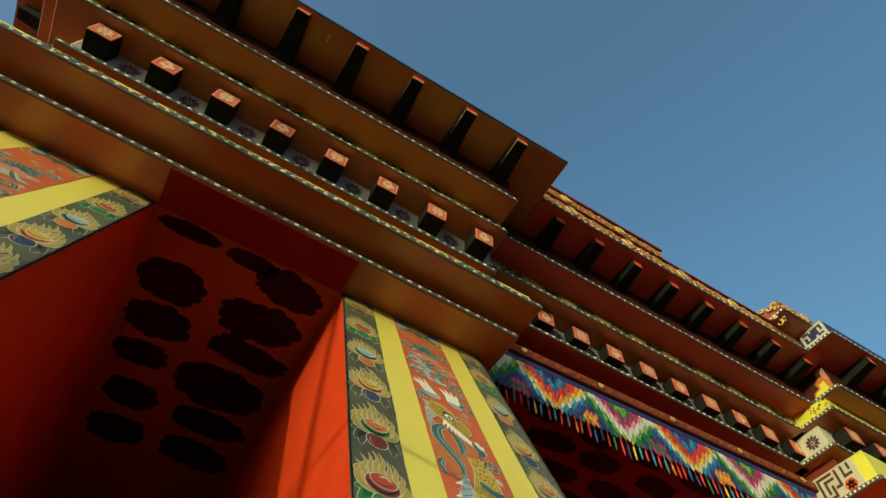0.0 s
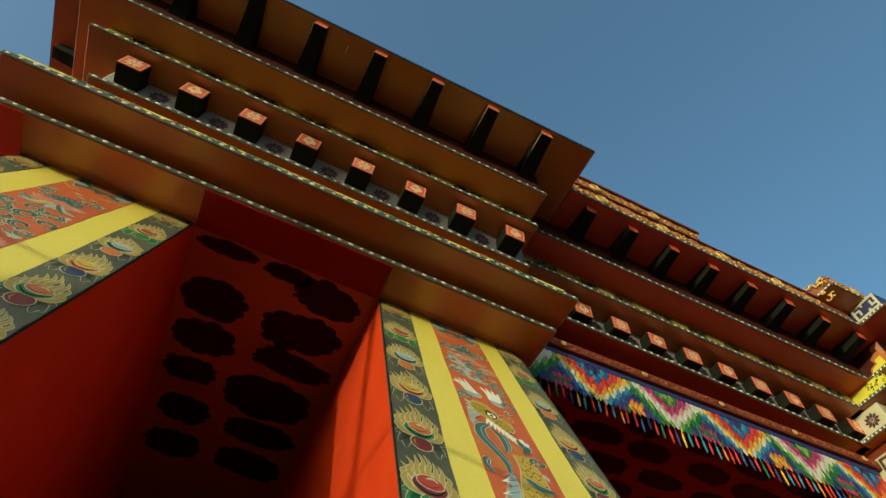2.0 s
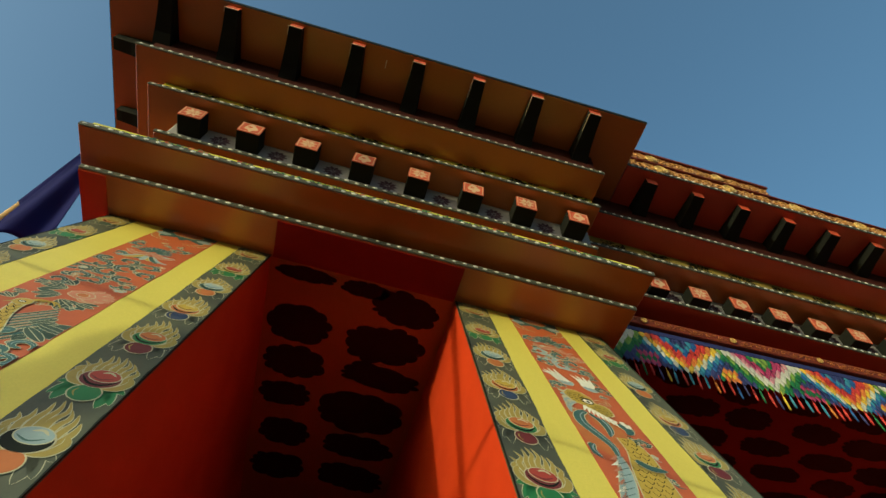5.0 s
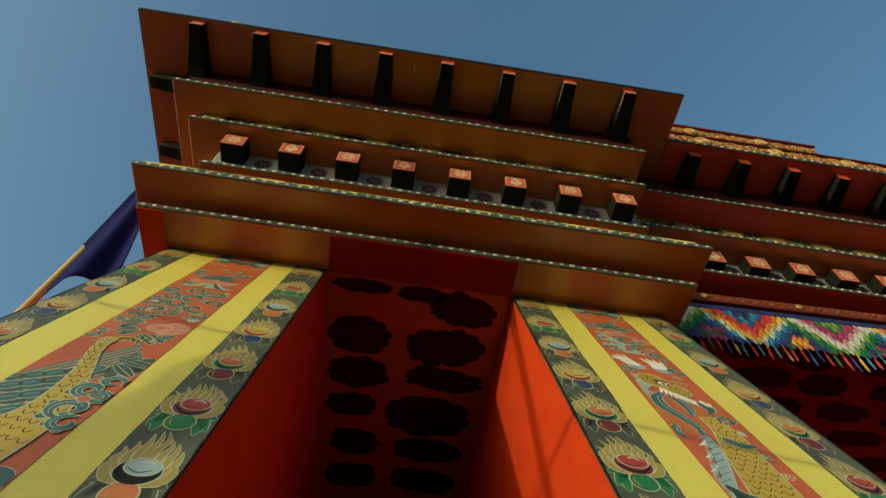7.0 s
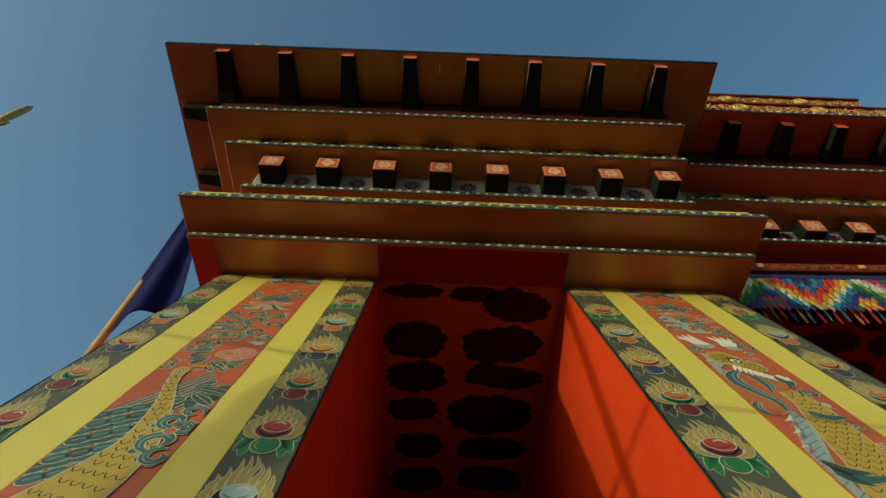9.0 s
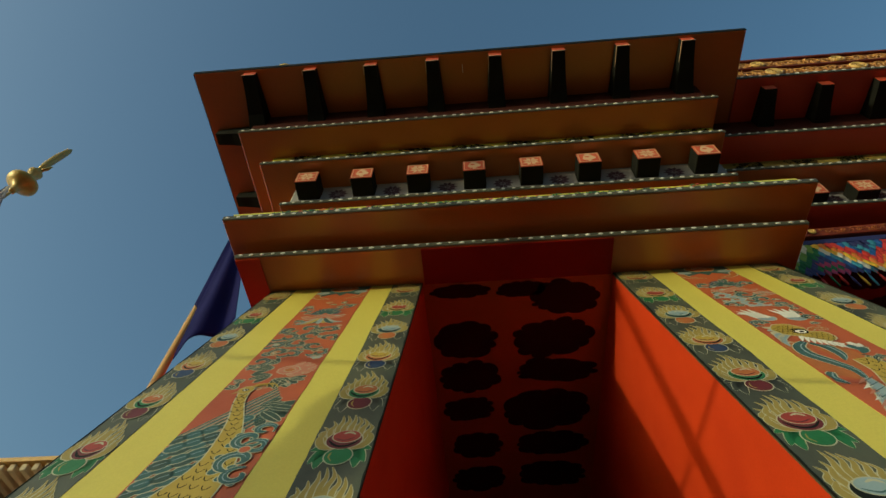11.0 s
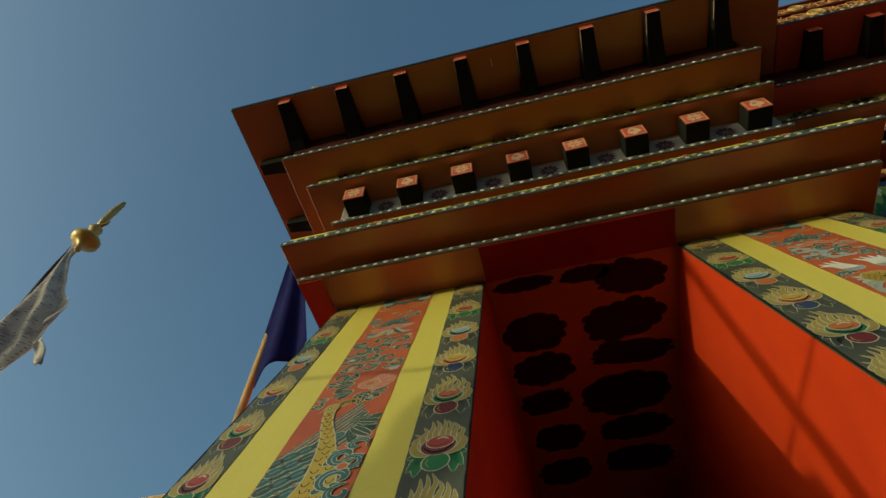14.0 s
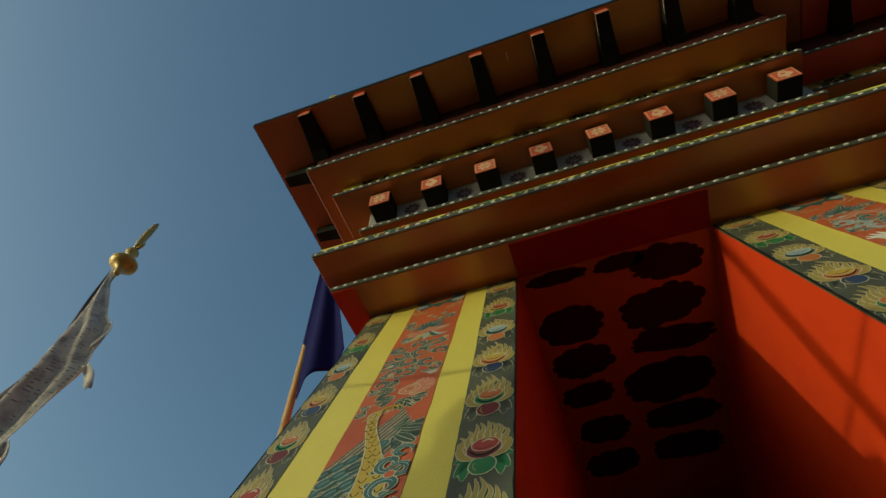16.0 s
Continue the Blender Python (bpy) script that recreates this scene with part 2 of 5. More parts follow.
def pier(xs, label):
    root = thing("gate_pier", ((xs[0] + xs[-1]) / 2, 3.0, 0), label, "pier", "gate piers")
    ox, oy = root.location.x, root.location.y
    bm = bmesh.new()
    v = []
    for x in (xs[0], xs[-1]):
        foot = on_face(x, REACH)
        v += [bm.verts.new((a - ox, y - oy, z)) for a, y, z in ((foot.x, foot.y, 0), (foot.x, 7.5, 0), (x, 7.5, TOP_Z), (x, TOP_Y, TOP_Z))]
    for f in ((0, 1, 2, 3), (7, 6, 5, 4), (0, 4, 5, 1), (1, 5, 6, 2), (2, 6, 7, 3), (3, 7, 4, 0)):
        bm.faces.new([v[i] for i in f])
    part("body", bm, M["red_wall"], root, "plain red painted sides")
    names = ("border_board", "yellow_stripe", "picture_panel", "yellow_stripe", "border_board")
    for i, n in enumerate(names):
        mat = M[("border", "yellow", "panel", "yellow", "border")[i]]
        bm = bmesh.new()
        a, b = xs[i] - (0.008 if i in (1, 3) else 0), xs[i + 1] + (0.008 if i in (1, 3) else 0)
        lift = (0.012, 0.010, 0.012, 0.010, 0.012)[i]
        steps = 90

        def edge_x(x, s, i=i):
            if i in (1, 3) or x in (xs[0], xs[-1]):
                return x
            u = s * REACH / steps
            return x + 0.006 * noise.noise((x * 9, u * 3.1, 1.7)) + 0.003 * noise.noise((x * 9, u * 17, 5.1))

        for k in range(steps):
            q = [bm.verts.new(on_face(edge_x(x, s), s * REACH / steps, h) - root.location) for x, s, h in
                 ((a, k, lift), (b, k, lift), (b, k + 1, lift), (a, k + 1, lift), (a, k, -0.01), (b, k, -0.01), (b, k + 1, -0.01), (a, k + 1, -0.01))]
            for f in ((3, 2, 1, 0), (0, 4, 7, 3), (2, 6, 5, 1)):
                bm.faces.new([q[j] for j in f])
            if k == 0:
                bm.faces.new((q[0], q[1], q[5], q[4]))
        bmesh.ops.remove_doubles(bm, verts=bm.verts, dist=0.0005)
        bmesh.ops.recalc_face_normals(bm, faces=bm.faces)
        part(n, bm, mat, root)
    # worn dark bead along each corner
    for x, side in ((xs[0], 1), (xs[-1], -1)):
        bm = bmesh.new()
        last = None
        for k in range(141):
            u = k * REACH / 140
            w = 0.003 + 0.006 * noise.noise((x, u * 8, 2.0)) + 0.004 * noise.noise((x, u * 31, 7.0))
            pair = [bm.verts.new(on_face(x + o, u, h) - root.location) for o, h in ((-0.002 * side, 0.004), (-0.002 * side, 0.0145), (max(0.002, w) * side, 0.0145), (max(0.002, w) * side, 0.0118))]
            if last:
                for j in range(3):
                    bm.faces.new((last[j], last[j + 1], pair[j + 1], pair[j]))
            last = pair
        bmesh.ops.recalc_face_normals(bm, faces=bm.faces)
        part("corner_bead", bm, M["dark"], root, "worn dark corner edge")
    return root


pier_left = pier(LEFT, "leaning red gate pier with yellow stripes and painted phoenix panel")
pier_right = pier(RIGHT, "leaning red gate pier with yellow stripes and painted dragon panel")

# ---- passage ceiling and back, both coloured dark for the passage's shade ----
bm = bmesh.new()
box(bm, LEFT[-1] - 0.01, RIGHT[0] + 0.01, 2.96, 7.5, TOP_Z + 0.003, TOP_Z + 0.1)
tagged(finish("ceiling", bm, M["ceiling"]), "red passage ceiling darkened for shade and painted with dark clouds", "ceiling", kind="structure")
# back wall closes the passage; its darkness is shade put into the colour
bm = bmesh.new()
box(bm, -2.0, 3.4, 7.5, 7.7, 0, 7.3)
tagged(finish("wall_back", bm, M["passage_shade"]), "near-black back wall of the gate passage, shade put into its colour", "wall", kind="structure")

# ---- cornice boards: x0, x1, front y, z0, z1 ----
BACK = 7.4
CORNICE = thing("gate_cornice", (0.75, 3.0, 5.41), "stepped orange brown wooden gate cornice with white dotted edges", "cornice")


def rel(root, dims):
    x0, x1, y0, y1, z0, z1 = dims
    a = root.location
    return (x0 - a.x, x1 - a.x, y0 - a.y, y1 - a.y, z0 - a.z, z1 - a.z)


def board(root, x0, x1, y, z0, z1, soffit="soffit", dots=True, side=(), pitch=0.088, dot=0.0125, back=BACK):
    """A projecting board: varnished underside, grey edge strip and a row of white dots along it."""
    b = part_box(root, "board", (x0, x1, y, back, z0, z1), M[soffit])
    e = part_box(root, "edge_strip", (x0 - 0.004, x1 + 0.004, y - 0.012, y - 0.0005, z0 + 0.002, z1), M["edge"])
    if dots:
        bm = bmesh.new()
        n = int((x1 - x0) / pitch)
        rnd = random.Random(int(x0 * 100 + y * 1000 + z0 * 10))
        for i in range(n):
            cx, cz = x0 + (i + 0.5) * (x1 - x0) / n + rnd.uniform(-0.006, 0.006), (z0 + z1) / 2 + rnd.uniform(-0.004, 0.004)
            r = dot * rnd.uniform(0.75, 1.15)
            ring = [bm.verts.new((cx + r * 1.7 * math.cos(a), y - 0.014, cz + r * math.sin(a))) for a in [k * math.tau / 9 for k in range(9)]]
            top = [bm.verts.new((cx + 0.6 * r * 1.7 * math.cos(a), y - 0.019, cz + 0.6 * r * math.sin(a))) for a in [k * math.tau / 9 for k in range(9)]]
            for k in range(9):
                bm.faces.new((ring[k], ring[(k + 1) % 9], top[(k + 1) % 9], top[k]))
            bm.faces.new(top)
        bmesh.ops.translate(bm, verts=bm.verts, vec=-root.location)
        bmesh.ops.recalc_face_normals(bm, faces=bm.faces)
        tagged(part("edge_dots", bm, M["white"], root, "row of white painted dots"), kind="stuff")
    if side:
        y0, y1 = y, side[0]
        part_box(root, "edge_strip", (x0 - 0.012, x0 - 0.0005, y0, y1, z0 + 0.002, z1), M["edge"])
        bm = bmesh.new()
        for i in range(max(1, int((y1 - y0) / 0.055))):
            cy = y0 + (i + 0.5) * 0.055
            ring = [bm.verts.new((x0 - 0.016, cy + dot * math.cos(a), (z0 + z1) / 2 + dot * math.sin(a))) for a in [k * math.tau / 9 for k in range(9)]]
            bm.faces.new(list(reversed(ring)))
        bmesh.ops.translate(bm, verts=bm.verts, vec=-root.location)
        tagged(part("edge_dots", bm, M["white"], root, "row of white painted dots"), kind="stuff")
    return b


def part_box(root, name, dims, mat, label="", bev=0.005):
    return box_part(name, rel(root, dims), mat, root, label, bev)


board(CORNICE, -1.51, 2.97, 2.59, 5.412, 5.465)
part_box(CORNICE, "frieze", (-1.43, 2.89, 2.66, BACK, 5.466, 5.564), M["dark"])
board(CORNICE, -1.58, 3.04, 2.32, 5.565, 5.62)
part_box(CORNICE, "moulding", (-1.52, 2.93, 2.326, BACK, 5.621, 5.672), M["frieze"])
part_box(CORNICE, "frieze", (-1.33, 2.77, 2.70, BACK, 5.666, 6.299), M["carvedred"])
board(CORNICE, -1.375, 2.806, 2.62, 6.30, 6.35)
part_box(CORNICE, "flower_panel", (-1.30, 2.76, 2.64, BACK, 6.351, 6.649), M["lilac"])
part_box(CORNICE, "side_panel", (-1.306, -1.3005, 2.645, 3.3, 6.353, 6.647), M["white"], "white end panel", 0)
board(CORNICE, -1.59, 2.774, 2.355, 6.65, 6.70)
part_box(CORNICE, "frieze", (-1.52, 2.73, 2.388, BACK, 6.701, 6.859), M["frieze"])
board(CORNICE, -1.795, 2.745, 2.10, 6.86, 6.91)
part_box(CORNICE, "fascia", (-1.74, 2.70, 2.14, BACK, 6.911, 7.339), M["fascia"])
part_box(CORNICE, "eave_board", (-2.27, 3.095, 1.64, BACK, 7.34, 7.40), M["soffit"])
part_box(CORNICE, "edge_strip", (-2.272, 3.097, 1.634, 1.6395, 7.343, 7.388), M["dark"], "", 0)
part_box(CORNICE, "edge_strip", (-2.276, -2.2705, 1.64, BACK, 7.343, 7.388), M["dark"], "", 0)
part_box(CORNICE, "drip_strip", (-2.27, 3.09, 1.631, 1.6335, 7.380, 7.387), M["edge"], "thin pale drip edge", 0)
part_box(CORNICE, "nail", (0.402, 0.408, 1.75, 1.83, 7.332, 7.3398), M["white"], "pale bent nail", 0)
part_box(CORNICE, "roof", (-2.2, 3.02, 1.72, BACK, 7.401, 7.47), M["roof"])
for k in range(5):
    part_box(CORNICE, "key_bar", (-1.3105, -1.3065, 2.66 + 0.13 * k, 2.70 + 0.13 * k, 6.38 + 0.06 * (k % 2), 6.58 + 0.04 * (k % 2)), M["maroon"], "", 0)
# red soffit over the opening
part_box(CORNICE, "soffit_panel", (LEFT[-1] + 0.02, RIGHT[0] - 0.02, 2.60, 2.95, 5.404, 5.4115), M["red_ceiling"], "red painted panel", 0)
part_box(CORNICE, "soffit_panel", (-1.506, LEFT[0] - 0.02, 2.60, BACK, 5.404, 5.4115), M["red_wall"], "red painted end panel", 0)


def rafter_mesh(w=0.12, length=0.62, tip=0.1, root_h=0.26):
    """A rafter that grows deeper towards the wall; its tip is at the origin, its top level."""
    bm = bmesh.new()
    prof = [(0, 0), (0, -tip), (0.06, -tip - 0.012), (0.3 * length, -tip - 0.03), (0.6 * length, -tip - 0.07), (length, -root_h), (length, 0)]
    for x in (0, w):
        for y, z in prof:
            bm.verts.new((x + (0.035 if x else -0.035) * (y / length) ** 1.5, y, z))
    bm.verts.ensure_lookup_table()
    n = len(prof)
    bm.faces.new([bm.verts[i] for i in range(n)])
    bm.faces.new([bm.verts[n + i] for i in reversed(range(n))])
    for i in range(n):
        j = (i + 1) % n
        f = bm.faces.new((bm.verts[i], bm.verts[n + i], bm.verts[n + j], bm.verts[j]))
        if i == 0:
            f.material_index = 1
    bmesh.ops.recalc_face_normals(bm, faces=bm.faces)
    me = bpy.data.meshes.new("rafter")
    bm.to_mesh(me)
    bm.free()
    me.materials.append(M["beam"])
    me.materials.append(M["blockred"])
    return me


RAFTER = rafter_mesh()


def rafter(root, x, y, z, rz=0):
    o = new("rafter", RAFTER)
    o.parent = root
    o.matrix_basis = pose(x - root.location.x, y - root.location.y, z - root.location.z, 0, 0, rz)
    return o


for i in range(8):
    rafter(CORNICE, -1.753 + 0.604 * i, 1.665, 7.339)
for i in range(8):  # pale rims round the rafter tips, and sunlit sides painted as slivers
    x = -1.753 + 0.604 * i
    part_box(CORNICE, "tip_rim_and_lit_side", (x - 0.003, x + 0.123, 1.659, 1.6645, 7.236, 7.246), M["blockcream"], "", 0)
    # cream strip stands in for sunlight on the left side, longer rightwards
    part_box(CORNICE, "tip_rim_and_lit_side", (x - 0.008, x - 0.0025, 1.66, 1.664 + 0.04 * i, 7.228, 7.238), M["blockcream"], "", 0)
for y in (2.36, 3.11, 3.9):
    rafter(CORNICE, -2.2, y, 7.339, -90)


def block_mesh():
    """A square beam end with a dark body and a painted face."""
    bm = bmesh.new()
    box(bm, 0, 0.208, 0, 0.24, 0, 0.19)
    bevelled(bm, 0.006)
    me = bpy.data.meshes.new("beam_end")
    bm.to_mesh(me)
    bm.free()
    me.materials.append(M["beam"])
    return me


BLOCK = block_mesh()


def beam_end(root, x, y, z, kind):
    o = new("beam_end", BLOCK)
    o.parent = root
    o.location = Vector((x, y, z)) - root.location
    bm = bmesh.new()
    box(bm, 0.003, 0.205, -0.006, -0.0005, 0.003, 0.187, 0)
    face_ornament(bm, kind)
    p = part("painted_face", bm, [M["blockred"], M["blockcream"]], o, "orange red face with a pale ornament")
    return o


def ngon(bm, pts, mi=0):
    f = bm.faces.new([bm.verts.new(p) for p in pts])
    f.material_index = mi
    return f


def face_ornament(bm, kind):
    y = -0.009
    cx, cz = 0.104, 0.095
    for x0, x1, z0, z1 in ((0.012, 0.196, 0.012, 0.019), (0.012, 0.196, 0.171, 0.178), (0.012, 0.019, 0.019, 0.171), (0.189, 0.196, 0.019, 0.171)):
        ngon(bm, [(x0, y, z0), (x1, y, z0), (x1, y, z1), (x0, y, z1)], 1)
    if kind:
        pts = []
        for k in range(28):
            a = k * math.tau / 28
            r = 0.058 + 0.008 * math.cos(3 * a + 1)
            pts.append((cx + r * math.cos(a), y, cz + 0.9 * r * math.sin(a) + (0.012 if math.sin(a) > 0.9 else 0)))
        ngon(bm, pts, 1)
        ngon(bm, [(cx + 0.02 * math.cos(k * math.tau / 10) - 0.012, y - 0.002, cz + 0.016 * math.sin(k * math.tau / 10) + 0.01) for k in range(10)], 0)
        ngon(bm, [(cx - 0.01, y - 0.0005, cz - 0.075), (cx + 0.012, y - 0.0005, cz - 0.075), (cx + 0.03, y - 0.0005, cz - 0.04), (cx - 0.02, y - 0.0005, cz - 0.04)], 1)
    else:
        for k in range(4):
            a = math.pi / 4 + k * math.pi / 2
            for da in (-0.35, 0.35):
                c, s = math.cos(a + da), math.sin(a + da)
                px, pz = -s * 0.017, c * 0.017
                ngon(bm, [(cx + 0.012 * c, y, cz + 0.012 * s), (cx + 0.045 * c + px, y, cz + 0.045 * s + pz), (cx + 0.086 * c, y, cz + 0.08 * s), (cx + 0.045 * c - px, y, cz + 0.045 * s - pz)], 1)
        ngon(bm, [(cx + 0.012 * math.cos(k * math.tau / 8), y - 0.001, cz + 0.012 * math.sin(k * math.tau / 8)) for k in range(8)], 1)
    for f in bm.faces:
        if f.material_index == 1 and f.normal.y > 0:
            f.normal_flip()


for i in range(8):
    beam_end(CORNICE, -1.223 + 0.5263 * i, 2.45, 6.42, i % 2)


# ---- recessed wing between the two gate fronts ----
WING = thing("wing_cornice", (5.1, 3.2, 6.0), "stepped red brown wooden cornice with carved gilt parapet", "cornice")
WX0, WX1 = 2.72, 7.42
board(WING, WX0, WX1, 2.98, 6.285, 6.335, "soffit_red")
part_box(WING, "flower_panel", (WX0, WX1, 3.055, BACK, 6.336, 6.654), M["lilac"])
board(WING, WX0, WX1, 2.768, 6.655, 6.705)
part_box(WING, "frieze", (WX0, WX1, 2.80, BACK, 6.706, 6.894), M["gold"])
board(WING, WX0, WX1, 2.515, 6.895, 6.945, "soffit_red")
part_box(WING, "fascia", (WX0, WX1, 2.555, BACK, 6.946, 7.329), M["fascia"])
board(WING, 3.1, 7.12, 2.11, 7.33, 7.38, "soffit_red")
for i in range(9):
    beam_end(WING, 3.52 + 0.458 * i, 2.915, 6.40, (i + 1) % 2)
for i in range(8):
    rafter(WING, 3.34 + 0.538 * i, 2.19, 7.329)
part_box(WING, "carved_board", (3.1, 7.1, 2.13, BACK, 7.381, 7.60), M["carved"])
part_box(WING, "carved_board", (3.1, 5.08, 2.2, BACK, 7.601, 8.06), M["carved"])

# ---- far gate front, projecting again ----
FAR = thing("far_cornice", (8.5, 3.0, 5.4), "projecting orange brown cornice of the second gate front", "cornice")
board(FAR, 7.33, 11.0, 2.32, 5.73, 5.78, side=(3.1,))
part_box(FAR, "moulding", (7.40, 11.0, 2.36, BACK, 5.781, 6.15), M["frieze"])
part_box(FAR, "frieze", (7.45, 11.0, 2.68, BACK, 6.151, 6.284), M["carvedred"])
board(FAR, 7.31, 11.0, 2.53, 6.285, 6.335, side=(2.97,))
# off-white instead of lilac: this panel's sunlit look is put into the colour
part_box(FAR, "flower_panel", (7.36, 11.0, 2.60, BACK, 6.336, 6.654), M["offwhite"])
board(FAR, 7.30, 11.0, 2.31, 6.655, 6.705, side=(2.76,))
part_box(FAR, "frieze", (7.34, 11.0, 2.35, BACK, 6.706, 6.894), M["frieze"])
board(FAR, 7.36, 11.0, 2.13, 6.895, 6.945, side=(2.51,))
part_box(FAR, "fascia", (7.42, 11.0, 2.18, BACK, 6.946, 7.339), M["fascia"])
board(FAR, 7.13, 11.0, 1.745, 7.34, 7.39, "soffit_red", side=(2.105,))
part_box(FAR, "side_panel", (7.135, 11.0, 1.765, BACK, 7.391, 7.615), M["navy"], "navy panel with a white key pattern")
board(FAR, 6.65, 11.0, 1.885, 7.616, 7.655, side=(2.3,))
part_box(FAR, "carved_board", (6.66, 11.0, 1.90, BACK, 7.656, 7.84), M["carved"])
for i in range(5):
    beam_end(FAR, 7.55 + 0.5 * i, 2.42, 6.40, i % 2)
for i in range(5):
    rafter(FAR, 7.75 + 0.6 * i, 1.78, 7.339)
# key pattern on the navy side panel
KEY = ((1.77, 1.80, 7.395, 7.61), (2.07, 2.10, 7.395, 7.61), (1.80, 2.07, 7.395, 7.425), (1.80, 2.07, 7.58, 7.61), (1.80, 1.86, 7.46, 7.485), (2.0, 2.07, 7.52, 7.545), (1.835, 1.86, 7.485, 7.55), (2.0, 2.025, 7.455, 7.52), (1.89, 1.915, 7.425, 7.46), (1.95, 1.975, 7.545, 7.58))
for y0, y1, z0, z1 in KEY:
    part_box(FAR, "key_bar", (7.128, 7.1345, y0, y1, z0, z1), M["offwhite"], "", 0)
def end_paint(name, pts, x, mat, label=""):
    """A painted patch on the end of the far front, in (y, z)."""
    bm = bmesh.new()
    f = ngon(bm, [(x, y, z) for y, z in pts])
    f.normal_update()
    if f.normal.x > 0:
        f.normal_flip()
    bmesh.ops.translate(bm, verts=bm.verts, vec=-FAR.location)
    return part(name, bm, M[mat], FAR, label)


end_paint("painted_cloud", [(2.19, 6.96), (2.48, 6.96), (2.44, 7.06), (2.36, 7.08), (2.38, 7.16), (2.30, 7.20), (2.19, 7.20)], 7.416, "orange", "orange and yellow painted cloud")
end_paint("painted_cloud", [(2.24, 6.962), (2.47, 6.962), (2.42, 7.04), (2.34, 7.06), (2.34, 7.12), (2.26, 7.13)], 7.413, "frieze")
end_paint("painted_cloud", [(2.185, 7.10), (2.24, 7.14), (2.25, 7.24), (2.185, 7.30)], 7.412, "pink")
rnd = random.Random(77)
for k in range(26):
    y, z = 2.36 + 0.24 * rnd.random() ** 1.5, rnd.uniform(6.72, 6.88)
    a = rnd.uniform(0, 6.28)
    end_paint("painted_vine", [(y + 0.018 * math.cos(a + b), z + 0.014 * math.sin(a + b)) for b in (0, 0.9, 2.6, 3.4)], 7.3365, "dark")
# white key-pattern and flower panel on the side below
part_box(FAR, "side_panel", (7.392, 7.3995, 2.50, 3.05, 5.785, 6.145), M["offwhite"], "white panel with an umber key pattern", 0)
for k, (y0, y1, z0, z1) in enumerate(((2.95, 2.98, 5.84, 6.12), (2.78, 2.95, 6.09, 6.12), (2.88, 2.91, 5.90, 6.06), (2.78, 2.88, 6.03, 6.06), (2.82, 2.85, 5.84, 5.98), (2.72, 2.75, 5.92, 6.12), (2.75, 2.80, 5.92, 5.95), (2.85, 2.95, 5.84, 5.87), (2.64, 2.67, 5.98, 6.12), (2.56, 2.64, 5.98, 6.01), (2.56, 2.59, 6.04, 6.12))):
    part_box(FAR, "key_bar", (7.386, 7.3915, y0, y1, z0, z1), M["umber"], "", 0)
bm = bmesh.new()
for k in range(6):
    a = k * math.tau / 6
    bmesh.ops.create_circle(bm, cap_ends=True, segments=10, radius=0.036, matrix=Matrix.Translation((7.384, 2.64 + 0.04 * math.cos(a), 5.88 + 0.04 * math.sin(a))) @ Matrix.Rotation(-math.pi / 2, 4, "Y"))
bmesh.ops.translate(bm, verts=bm.verts, vec=-FAR.location)
part("painted_flower", bm, M["blockred"], FAR, "red painted flower")

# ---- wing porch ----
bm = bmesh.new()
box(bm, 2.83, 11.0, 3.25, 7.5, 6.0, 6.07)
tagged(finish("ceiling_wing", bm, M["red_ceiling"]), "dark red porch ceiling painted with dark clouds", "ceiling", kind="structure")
bm = bmesh.new()
box(bm, 3.4, 11.0, 7.5, 7.7, 0, 7.3)
tagged(finish("wall_wing", bm, M["red_wall"]), "red painted back wall of the porch", "wall", kind="structure")
bm = bmesh.new()
box(bm, 10.9, 11.1, 2.7, 7.5, 0, 6.0)
tagged(finish("wall_east", bm, M["red_wall"]), "red painted side wall of the porch", "wall", kind="structure")

# ---- paintings on the piers: shapes laid in (x, s) on the leaning fronts ----
INKS = ["gold", "cream", "dark", "green", "teal", "leaf", "blue", "paleblue", "maroon", "orange", "pink", "white", "blockred", "border", "yellow", "panel", "ochre", "ruby"]
INK = {k: i for i, k in enumerate(INKS)}
INK_MATS = [M[k] for k in INKS]


